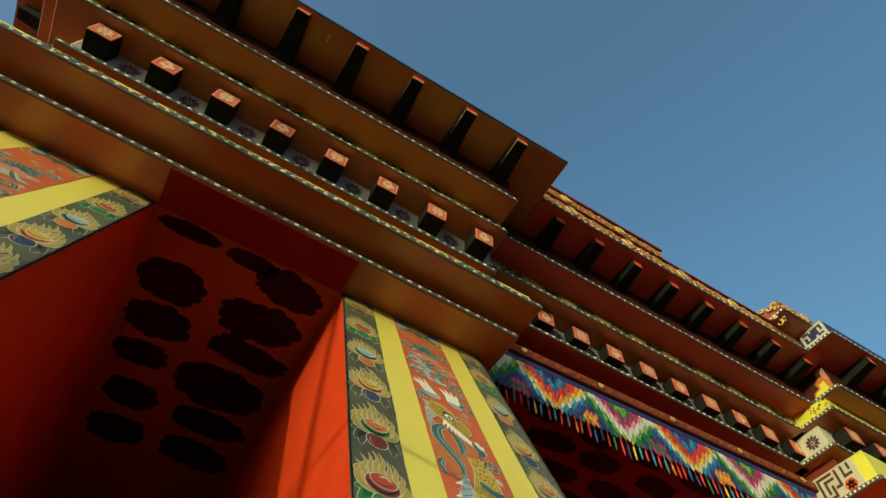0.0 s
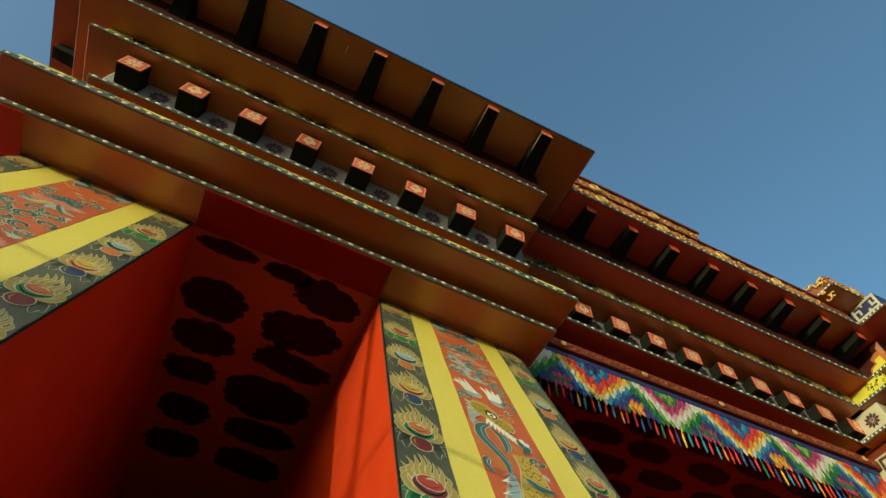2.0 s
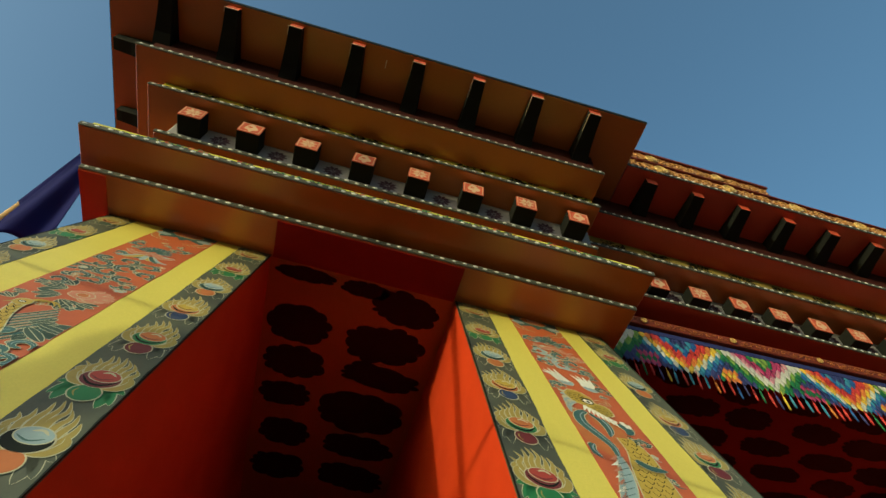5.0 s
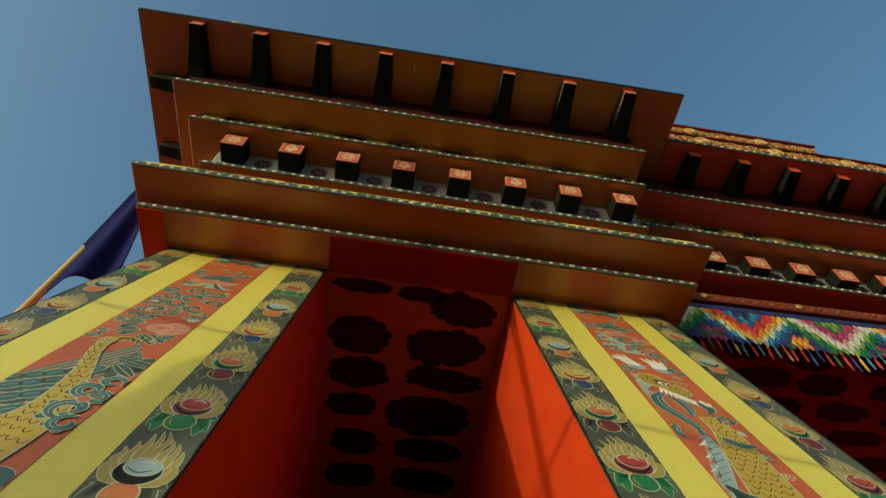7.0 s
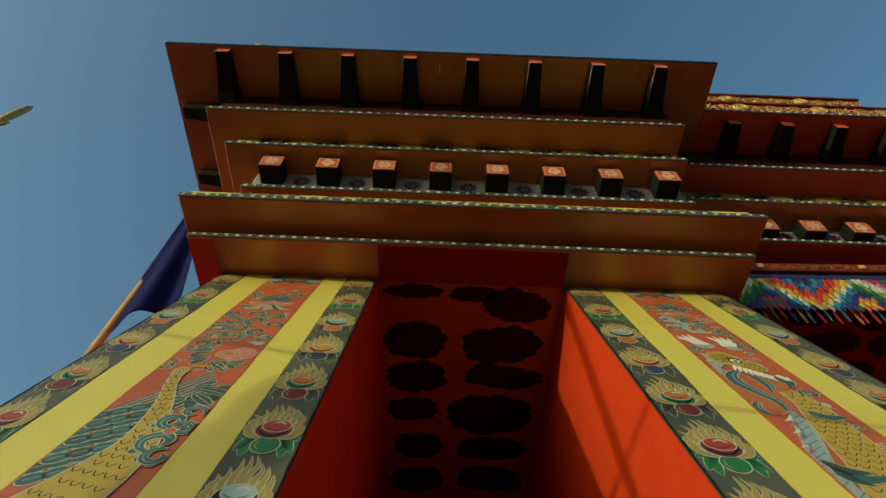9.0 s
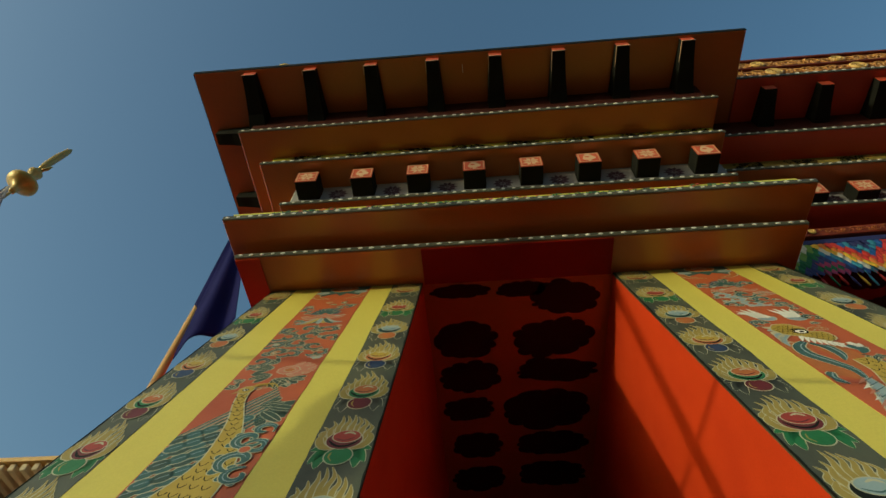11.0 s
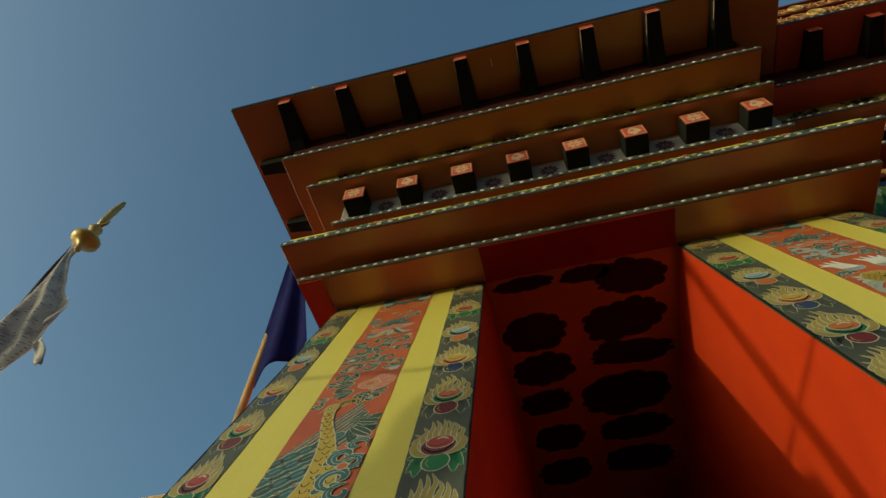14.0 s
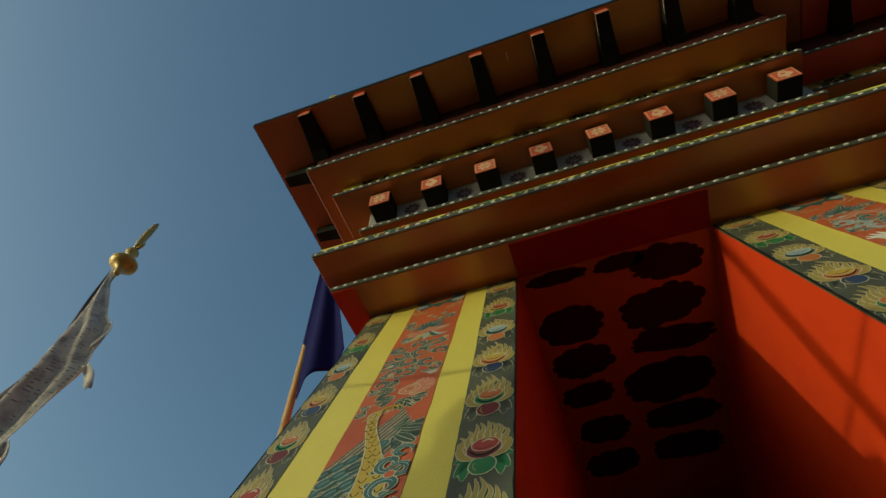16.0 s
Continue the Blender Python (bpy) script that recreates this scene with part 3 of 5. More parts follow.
class Paint:
    """Thin layers of paint on a pier's front, gathered into one mesh."""

    span = (-9.0, 9.0)

    def __init__(self, root, base=0.0125):
        self.bm, self.root, self.base = bmesh.new(), root, base

    def fill(self, pts, ink, layer=1):
        lo, hi = Paint.span
        if all(x <= lo for x, _ in pts) or all(x >= hi for x, _ in pts):
            return
        pts = [(min(hi, max(lo, x)), s) for x, s in pts]
        f = self.bm.faces.new([self.bm.verts.new(on_face(x, s, self.base + 0.00022 * layer) - self.root.location) for x, s in pts])
        f.material_index = INK[ink]
        f.normal_update()
        if f.normal.dot(OUT) < 0:
            f.normal_flip()

    def oval(self, x, s, a, b, ink, layer=1, rot=0.0, n=18, wob=0.0, lobes=5, phase=0.0):
        c, d = math.cos(rot), math.sin(rot)
        pts = []
        for k in range(n):
            t = k * math.tau / n
            w = 1 + wob * math.cos(lobes * t + phase)
            u, v = a * w * math.cos(t), b * w * math.sin(t)
            pts.append((x + c * u - d * v, s + d * u + c * v))
        self.fill(pts, ink, layer)

    def ringed(self, x, s, a, b, ink, layer=1, rot=0.0, line=0.005, edge="cream", **kw):
        self.oval(x, s, a + line, b + line, edge, layer, rot, **kw)
        self.oval(x, s, a, b, ink, layer + 1, rot, **kw)

    def stroke(self, pts, width, ink, layer=1):
        """A brush line through points; width is one number or (start, middle, end)."""
        n = len(pts)
        left, right = [], []
        for i, (x, s) in enumerate(pts):
            x0, s0 = pts[max(i - 1, 0)]
            x1, s1 = pts[min(i + 1, n - 1)]
            d = math.hypot(x1 - x0, s1 - s0) or 1
            t = i / (n - 1)
            if isinstance(width, tuple):
                w = (1 - t) * (1 - 2 * t) * width[0] + 4 * t * (1 - t) * width[1] + t * (2 * t - 1) * width[2]
            else:
                w = width
            nx, ns = -(s1 - s0) / d * w / 2, (x1 - x0) / d * w / 2
            left.append((x + nx, s + ns))
            right.append((x - nx, s - ns))
        for i in range(n - 1):
            self.fill([left[i], left[i + 1], right[i + 1], right[i]], ink, layer)

    def curve(self, ctrl, width, ink, layer=1, n=14):
        """A smooth brush line through control points."""
        pts = []
        c = [ctrl[0]] + list(ctrl) + [ctrl[-1]]
        for i in range(1, len(c) - 2):
            p0, p1, p2, p3 = c[i - 1], c[i], c[i + 1], c[i + 2]
            m = max(3, n // (len(ctrl) - 1))
            for k in range(m + (1 if i == len(c) - 3 else 0)):
                t = k / m
                pts.append(tuple(0.5 * (2 * p1[j] + (p2[j] - p0[j]) * t + (2 * p0[j] - 5 * p1[j] + 4 * p2[j] - p3[j]) * t * t + (3 * p1[j] - p0[j] - 3 * p2[j] + p3[j]) * t ** 3) for j in (0, 1)))
        self.stroke(pts, width, ink, layer)
        return pts

    def spiral(self, x, s, r, turns, start, width, ink, layer=3, hand=1):
        n = 14
        self.stroke([(x + hand * r * (1 - 0.8 * k / n) * math.cos(start + turns * math.tau * k / n), s + r * (1 - 0.8 * k / n) * math.sin(start + turns * math.tau * k / n)) for k in range(n + 1)], width, ink, layer)

    def tongue(self, ctrl, width, ink, layer, line=0.005):
        """A licking tongue of flame or a petal: a pale outline and its fill."""
        self.curve(ctrl, tuple(w + 2 * line for w in width[:2]) + (line,), "cream", layer, 10)
        self.curve(ctrl, width, ink, layer + 1, 10)

    def flame(self, x, s, w, h, ink, layer, rnd, tips=8):
        """The heart of a fan of licking flames round (x, s); returns the tongues to lay on it."""
        self.ringed(x, s + 0.02 * h, 0.74 * w, 0.40 * h, ink, layer - 2, 0, 0.004, n=24)
        order = sorted(range(tips), key=lambda k: -abs(k - (tips - 1) / 2))
        tongues = []
        for n, k in enumerate(order):
            f = 2 * k / (tips - 1) - 1
            far = h * (1.0 - 0.42 * f * f) * rnd.uniform(0.86, 1.12)
            sway = rnd.uniform(-0.08, 0.08) * w + (0.16 * w if n % 2 else -0.10 * w) * (1 if f < 0 else -1)
            x0, s0 = x + 0.62 * f * w, s + 0.10 * h * abs(f)
            ctrl = [(x0, s0 + 0.05 * h), (x + 0.80 * f * w + 0.5 * sway, s0 - 0.42 * far), (x + 0.74 * f * w - 0.25 * sway, s0 - 0.72 * far), (x + 0.80 * f * w + 0.8 * sway, s0 - far)]
            tongues.append((ctrl, (0.20 * w, 0.145 * w, 0.002), layer + 2 * (n // 2)))
        return tongues

    def wave(self, x, s, r, start, hand, ink, layer=4):
        """A curling leaf with lobes on its back, like a breaking wave, with a pale outline."""
        pts = [(x + hand * r * (1.15 - 0.75 * k / 14) * math.cos(start + 0.95 * math.tau * k / 14), s + r * (1.15 - 0.75 * k / 14) * math.sin(start + 0.95 * math.tau * k / 14)) for k in range(15)]
        for k in (2, 5, 8):
            px, ps = pts[k]
            self.ringed(px + 0.22 * (px - x), ps + 0.22 * (ps - s), 0.42 * r, 0.30 * r, ink, layer, start + 0.95 * math.tau * k / 14 * hand, 0.0045, n=12)
        self.stroke(pts, (0.30 * r, 0.80 * r, 0.26 * r), "cream", layer + 2)
        self.stroke(pts, (0.16 * r, 0.64 * r, 0.12 * r), ink, layer + 3)
        self.stroke(pts[2:11], (0.03 * r, 0.10 * r, 0.03 * r), "paleblue", layer + 4)

    def done(self, name, label="", parent=None):
        return part(name, self.bm, INK_MATS, parent or self.root, label)


GEMS = (("gold", "orange", "leaf"), ("ruby", "gold", "green"), ("paleblue", "teal", "orange"), ("ochre", "orange", "blue"), ("orange", "green", "maroon"),
        ("ruby", "maroon", "green"), ("paleblue", "dark", "orange"), ("ochre", "gold", "blue"), ("orange", "green", "maroon"))
GEM_S = (0.19, 0.69, 1.16, 1.62, 2.08, 2.525, 2.965, 3.41, 3.86)
GEM_FAR = (0.16, 0.56, 1.07, 1.56, 1.98, 2.44, 2.90, 3.36, 3.82)


def jewel(root, x, s, k, half):
    """A flaming jewel on its cup, with a fruit between pointed petals below it."""
    rnd = random.Random(k * 7 + int(x * 50))
    gem, cup, fruit = GEMS[k]
    w, h = half * 0.98, 0.215
    leafy = "green" if fruit == "green" else "border"
    p = Paint(root)
    tongues = p.flame(x, s, w, h, "gold", 6, rnd)
    for side in (-1, 1):  # curls that hold the cup
        p.tongue([(x + side * 0.10 * half, s + 0.088), (x + side * 0.62 * half, s + 0.078), (x + side * 0.84 * half, s + 0.015), (x + side * 0.70 * half, s - 0.03)], (0.014, 0.030, 0.004), "gold", 16, 0.004)
    motif = p.done("jewel_motif")
    for ctrl, width, layer in tongues:
        p = Paint(root)
        p.tongue(ctrl, width, "gold", layer, 0.0036)
        p.done("flame", "", motif)
    for side in (-1, 1):
        for reach, rise, drop in ((0.96, 0.07, 0.10), (0.86, 0.10, 0.19), (0.60, 0.13, 0.225)):
            p = Paint(root)
            p.tongue([(x + side * 0.12 * half, s + 0.075), (x + side * 0.52 * half, s + rise), (x + side * reach * half, s + drop)], (0.020, 0.048, 0.002), leafy, 1, 0.0045)
            p.done("petal", "", motif)
    p = Paint(root)
    p.ringed(x, s + 0.145, 0.052, 0.058, fruit, 17, 0, 0.005, n=20)
    p.curve([(x - 0.03, s + 0.12), (x - 0.036, s + 0.15), (x - 0.02, s + 0.178)], (0.002, 0.006, 0.002), "gold", 19, 6)
    p.done("fruit", "", motif)
    p = Paint(root)
    p.ringed(x, s + 0.028, half * 0.58, 0.068, cup, 18, 0, 0.005, n=26)
    p.curve([(x - half * 0.50, s + 0.030), (x - half * 0.2, s + 0.072), (x + half * 0.2, s + 0.072), (x + half * 0.50, s + 0.030)], (0.004, 0.014, 0.004), "dark", 20, 10)
    p.ringed(x + 0.005, s + 0.002, half * 0.45, 0.046, gem, 21, 0.08, 0.0045, n=24)
    p.curve([(x - half * 0.10, s - 0.018), (x + half * 0.12, s - 0.030), (x + half * 0.32, s - 0.010)], (0.003, 0.013, 0.003), "cream", 23, 8)
    p.curve([(x - half * 0.34, s + 0.012), (x, s + 0.034), (x + half * 0.34, s + 0.012)], (0.002, 0.009, 0.002), "maroon" if gem != "paleblue" else "teal", 23, 8)
    p.done("gem", "", motif)


def scroll(p, x, s, r, inks, turn, rnd):
    """A curled cloud or leaf with pale outlines."""
    ink = inks[rnd.randrange(len(inks))]
    for k in range(4):
        a = turn + k * 1.05
        q = r * (1 - 0.16 * k)
        p.ringed(x + 0.62 * r * math.cos(a), s + 0.62 * r * math.sin(a), 0.5 * q, 0.36 * q, ink, 1 + 2 * (k % 2), a, 0.0045, n=13)
    p.spiral(x, s, 0.55 * r, 1.3, turn, 0.005, "cream", 5)
    p.curve([(x, s), (x - r * math.cos(turn + 0.6), s - r * math.sin(turn + 0.6)), (x - 1.7 * r * math.cos(turn + 0.2), s - 1.7 * r * math.sin(turn + 0.2))], (0.35 * r, 0.3 * r, 0.004), ink, 2, 8)


def leafed(p, x, s, length, rot, ink="leaf"):
    c, d = math.cos(rot), math.sin(rot)
    for side in (-1, 0, 1):
        a = rot + 0.6 * side
        p.ringed(x + 0.4 * length * math.cos(a), s + 0.4 * length * math.sin(a), 0.45 * length, 0.16 * length, ink, 1 + (side == 0) * 2, a, 0.004, n=12)
    p.stroke([(x, s), (x + 0.8 * length * c, s + 0.8 * length * d)], 0.004, "cream", 5)


def panel_head(p, x0, x1):
    """The grey-blue field with orange scallops at the top of a picture panel."""
    cx, w = (x0 + x1) / 2, x1 - x0
    p.fill([(x0 + 0.004, 0.0), (x1 - 0.004, 0.0), (x1 - 0.004, 0.30), (cx + 0.1 * w, 0.2), (cx, 0.27), (cx - 0.1 * w, 0.2), (x0 + 0.004, 0.30)], "teal", 1)
    p.ringed(cx, 0.06, 0.26 * w, 0.09, "orange", 2, 0, 0.006, wob=0.06, lobes=6)
    p.ringed(cx, 0.05, 0.12 * w, 0.05, "pink", 4, 0, 0.005)
    for side in (-1, 1):
        p.curve([(cx + side * 0.48 * w, 0.1), (cx + side * 0.4 * w, 0.3), (cx + side * 0.12 * w, 0.36)], (0.03, 0.06, 0.008), "cream", 2)
        p.curve([(cx + side * 0.48 * w, 0.1), (cx + side * 0.4 * w, 0.3), (cx + side * 0.12 * w, 0.36)], (0.018, 0.045, 0.004), "orange", 3)
        p.ringed(cx + side * 0.36 * w, 0.17, 0.05, 0.035, "paleblue", 4, 0, 0.004)


def each(root, name, fn, *args):
    q = Paint(root)
    fn(q, *args)
    q.done(name)


def filler(root, x0, x1, s0, s1, count, seed, keep):
    """Small clouds and leaves over the rest of the panel's field."""
    rnd = random.Random(seed)
    placed = []
    tries = 0
    while len(placed) < count and tries < 4000:
        tries += 1
        x, s, r = rnd.uniform(x0 + 0.05, x1 - 0.05), rnd.uniform(s0, s1), rnd.uniform(0.022, 0.04)
        if any((x - a) ** 2 + (s - b) ** 2 * 0.5 < (c + r) ** 2 for a, b, c in keep) or any((x - a) ** 2 + (s - b) ** 2 < (1.35 * (r + c)) ** 2 for a, b, c in placed):
            continue
        placed.append((x, s, r))
        if rnd.random() < 0.6:
            each(root, "painted_cloud", scroll, x, s, r, ("teal", "leaf", "teal", "orange", "paleblue"), rnd.uniform(0, 6.28), rnd)
        else:
            each(root, "painted_leaf", leafed, x, s, r * 2.2, rnd.uniform(0, 6.28), rnd.choice(("leaf", "teal", "leaf")))


def scaled_body(p, ctrl, width, ink, edge, layer=6):
    p.curve(ctrl, tuple(w + 0.012 for w in width), "cream", layer, 28)
    pts = p.curve(ctrl, width, ink, layer + 1, 28)
    n = len(pts)
    for i in range(1, n - 1, 1 if n < 40 else 2):
        (x0, s0), (x1, s1) = pts[i - 1], pts[i + 1]
        d = math.hypot(x1 - x0, s1 - s0) or 1
        tx, ts = (x1 - x0) / d, (s1 - s0) / d
        t = i / (n - 1)
        w = (1 - t) * (1 - 2 * t) * width[0] + 4 * t * (1 - t) * width[1] + t * (2 * t - 1) * width[2]
        row = max(2, int(w / 0.040))
        for k in range(row):
            o = (k + 0.5 + 0.5 * (i % 2) - row / 2) * w / row
            if abs(o) > w / 2 - 0.006:
                continue
            x, s = pts[i][0] - ts * o, pts[i][1] + tx * o
            q = 0.017
            p.stroke([(x - ts * q * b - tx * q * (1.5 * b * b - 0.5), s + tx * q * b - ts * q * (1.5 * b * b - 0.5)) for b in (-1, -0.6, 0, 0.6, 1)], 0.0042, edge, layer + 2)


# left panel: a phoenix among clouds and peonies
px0, px1 = LEFT[2], LEFT[3]
Paint.span = (px0 + 0.006, px1 - 0.006)
p = Paint(pier_left)
panel_head(p, px0, px1)
p.done("painted_flower")
rnd = random.Random(5)
p = Paint(pier_left)
for i in range(15):  # a fan of blue petals over a pink calyx
    a = math.pi * (0.02 + 0.96 * i / 14)
    p.tongue([(-0.655 + 0.02 * math.cos(a), 0.77 - 0.03 * math.sin(a)), (-0.655 + 0.07 * math.cos(a), 0.765 - 0.09 * math.sin(a)), (-0.655 + 0.115 * math.cos(a), 0.76 - 0.15 * math.sin(a))], (0.012, 0.026, 0.002), "teal" if i % 2 else "blue", 2 + 2 * (i % 2), 0.0032)
p.tongue([(-0.80, 0.80), (-0.73, 0.86), (-0.64, 0.80), (-0.56, 0.86), (-0.50, 0.80)], (0.02, 0.055, 0.004), "pink", 7, 0.005)
for k in range(7):
    f = k / 3 - 1
    p.tongue([(-0.65 + 0.03 * f, 0.87), (-0.65 + 0.09 * f, 0.95), (-0.65 + 0.16 * f, 0.965 + 0.03 * (k % 2))], (0.012, 0.030, 0.002), ("paleblue", "ochre", "teal")[k % 3], 9 + 2 * (k % 2), 0.004)
p.done("painted_flower", "blue and pink painted flower")
for x, s, r, a, h in ((-0.80, 0.62, 0.045, 0.4, 1), (-0.53, 0.60, 0.045, 2.4, 1), (-0.80, 0.93, 0.04, 1.0, -1), (-0.80, 1.10, 0.055, 0.2, 1), (-0.68, 1.08, 0.05, 2.0, -1), (-0.54, 1.12, 0.055, 3.0, 1), (-0.77, 1.24, 0.055, 4.0, 1), (-0.63, 1.22, 0.06, 1.0, 1), (-0.51, 1.28, 0.05, 2.0, -1),
                      (-0.80, 1.38, 0.05, 3.0, 1), (-0.68, 1.36, 0.055, 5.0, -1), (-0.56, 1.42, 0.055, 0.4, 1), (-0.75, 1.50, 0.05, 2.2, 1), (-0.80, 1.64, 0.045, 1.2, -1), (-0.66, 1.54, 0.045, 3.6, 1), (-0.50, 1.54, 0.04, 4.4, 1)):
    p = Paint(pier_left)
    p.wave(x, s, r, a, h, "leaf" if s > 1 else "teal")
    p.tongue([(x - h * 0.4 * r, s + 0.6 * r), (x - h * 1.3 * r, s + 0.9 * r), (x - h * 1.8 * r, s + 0.3 * r)], (0.5 * r, 0.45 * r, 0.003), "teal", 2, 0.0045)
    p.done("painted_cloud")
p = Paint(pier_left)
for k in range(9):  # a peony that opens sideways
    a = -1.25 + 0.31 * k
    p.tongue([(-0.60, 1.785), (-0.585 + 0.07 * math.cos(a), 1.785 + 0.065 * math.sin(a)), (-0.585 + 0.135 * math.cos(a), 1.785 + 0.105 * math.sin(a) - 0.015)], (0.03, 0.045, 0.002), "pink", 2 + 2 * (k % 2), 0.004)
p.ringed(-0.60, 1.785, 0.058, 0.052, "pink", 6, 0, 0.005, wob=0.06, lobes=7)
p.ringed(-0.595, 1.785, 0.028, 0.024, "orange", 8, 0, 0.004)
p.done("painted_flower", "pink painted peony")
for x, s, size, a in ((-0.70, 1.74, 0.13, 3.0), (-0.68, 1.84, 0.13, 2.7), (-0.64, 1.90, 0.13, 0.7), (-0.60, 1.92, 0.12, 1.6), (-0.56, 1.90, 0.10, 0.3), (-0.70, 1.68, 0.10, 3.9), (-0.55, 2.22, 0.17, 0.25), (-0.57, 2.27, 0.17, 0.75), (-0.60, 2.20, 0.12, -0.2)):
    each(pier_left, "painted_leaf", leafed, x, s, size, a)
p = Paint(pier_left)
for i in range(9):  # long wing feathers
    o = i * 0.030
    a, b = (-0.58 + 0.012 * i, 2.02 + 0.028 * i), (-0.862 + 0.012 * i, 2.46 + o)
    p.stroke([a, b], 0.020, "cream", 2)
    p.stroke([a, b], 0.013, "teal" if i % 2 else "leaf", 3)
for row in range(8):  # overlapping covert feathers
    for k in range(6):
        x, s = -0.850 + 0.056 * k + 0.028 * (row % 2), 2.50 + 0.062 * row - 0.040 * k
        if x < -0.60:
            p.ringed(x, s, 0.044, 0.032, "teal" if (row + k) % 3 else "leaf", 20 - 2 * row, -0.75, 0.005, n=14)
            p.curve([(x - 0.02, s + 0.012), (x, s - 0.004), (x + 0.02, s - 0.016)], 0.004, "paleblue", 22 - 2 * row, 5)
scaled_body(p, [(-0.735, 2.06), (-0.715, 2.18), (-0.665, 2.34), (-0.625, 2.52), (-0.60, 2.70), (-0.63, 2.90), (-0.70, 3.15)], (0.050, 0.095, 0.30), "ochre", "dark", 23)
p.ringed(-0.735, 2.03, 0.036, 0.042, "ochre", 27, 0.2, 0.004)
p.ringed(-0.738, 2.03, 0.013, 0.010, "white", 29, 0.2, 0.004, "dark")
p.oval(-0.737, 2.03, 0.006, 0.006, "dark", 32, n=10)
p.fill([(-0.765, 2.03), (-0.80, 2.075), (-0.755, 2.05)], "gold", 28)
for k in range(4):
    p.curve([(-0.72, 2.0), (-0.69 + 0.02 * k, 1.96), (-0.67 + 0.03 * k, 1.985 + 0.01 * k)], (0.014, 0.012, 0.003), "ochre", 27, 6)
for x, s, r, a, h in ((-0.50, 2.44, 0.045, 2.6, -1), (-0.54, 2.52, 0.06, 0.4, 1), (-0.49, 2.58, 0.05, 3.4, 1), (-0.53, 2.68, 0.065, 1.4, 1), (-0.49, 2.78, 0.05, 4.4, -1)):
    p.wave(x, s, r, a, h, "teal", 26)
p.ringed(-0.525, 2.60, 0.022, 0.022, "panel", 30, 0, 0.005)
for k in range(7):
    p.ringed(-0.50 - 0.045 * k, 3.10 + 0.05 * (k % 3), 0.06, 0.05, "leaf" if k % 2 else "teal", 5, 0.6, 0.004, n=12)
p.done("painted_phoenix", "gold and teal painted phoenix")
filler(pier_left, px0, px1, 0.45, 2.0, 26, 21, [(-0.69, 0.7, 0.08), (-0.66, 1.0, 0.1), (-0.6, 1.74, 0.09), (-0.65, 1.45, 0.08)])
filler(pier_left, px0, px1, 3.3, 3.9, 12, 22, [])

# right panel: a dragon among clouds
dx0, dx1 = RIGHT[2], RIGHT[3]
Paint.span = (dx0 + 0.006, dx1 - 0.006)
p = Paint(pier_right)
panel_head(p, dx0, dx1)
p.done("painted_flower")
rnd = random.Random(9)
p = Paint(pier_right)
for i in range(15):
    a = math.pi * (0.02 + 0.96 * i / 14)
    p.tongue([(2.18 + 0.02 * math.cos(a), 0.60 - 0.03 * math.sin(a)), (2.18 + 0.07 * math.cos(a), 0.595 - 0.09 * math.sin(a)), (2.18 + 0.12 * math.cos(a), 0.59 - 0.15 * math.sin(a))], (0.012, 0.026, 0.002), "teal" if i % 2 else "blue", 2 + 2 * (i % 2), 0.0032)
p.tongue([(2.04, 0.68), (2.11, 0.74), (2.20, 0.68), (2.28, 0.75), (2.34, 0.70)], (0.02, 0.055, 0.004), "pink", 7, 0.005)
p.done("painted_flower", "blue and pink painted flower")
for x, s, r, a, h, ink in ((2.04, 0.56, 0.045, 0.4, 1, "teal"), (2.33, 0.56, 0.045, 2.4, 1, "teal"), (2.05, 0.82, 0.05, 1.0, -1, "paleblue"), (2.20, 0.84, 0.055, 0.2, 1, "teal"), (2.33, 0.84, 0.045, 3.0, 1, "pink"), (2.10, 0.94, 0.05, 4.0, 1, "paleblue"), (2.26, 0.96, 0.055, 1.2, 1, "teal"),
                           (2.03, 1.04, 0.04, 2.0, -1, "teal"), (2.17, 1.05, 0.05, 5.0, -1, "paleblue"), (2.33, 1.08, 0.045, 0.6, 1, "teal"), (2.33, 1.36, 0.04, 2.4, -1, "leaf"), (2.02, 1.42, 0.045, 1.4, 1, "teal"), (2.33, 2.0, 0.04, 2.6, 1, "leaf")):
    p = Paint(pier_right)
    p.wave(x, s, r, a, h, ink)
    p.tongue([(x - h * 0.4 * r, s + 0.6 * r), (x - h * 1.3 * r, s + 0.9 * r), (x - h * 1.8 * r, s + 0.3 * r)], (0.5 * r, 0.45 * r, 0.003), ink, 2, 0.0045)
    p.done("painted_cloud")
p = Paint(pier_right)
for cx, cs, lean in ((2.095, 1.30, -0.55), (2.25, 1.32, 0.10)):  # two raised white claws
    p.ringed(cx + 0.01, cs + 0.04, 0.050, 0.045, "paleblue", 2, 0.3, 0.005)
    for k in range(4):
        a = lean - 0.55 + 0.36 * k
        p.tongue([(cx + 0.02 * (k - 1.5), cs + 0.03), (cx + 0.07 * math.sin(a), cs - 0.05), (cx + 0.12 * math.sin(a) - 0.02, cs - 0.15 * math.cos(a))], (0.030, 0.028, 0.002), "white", 4, 0.004)
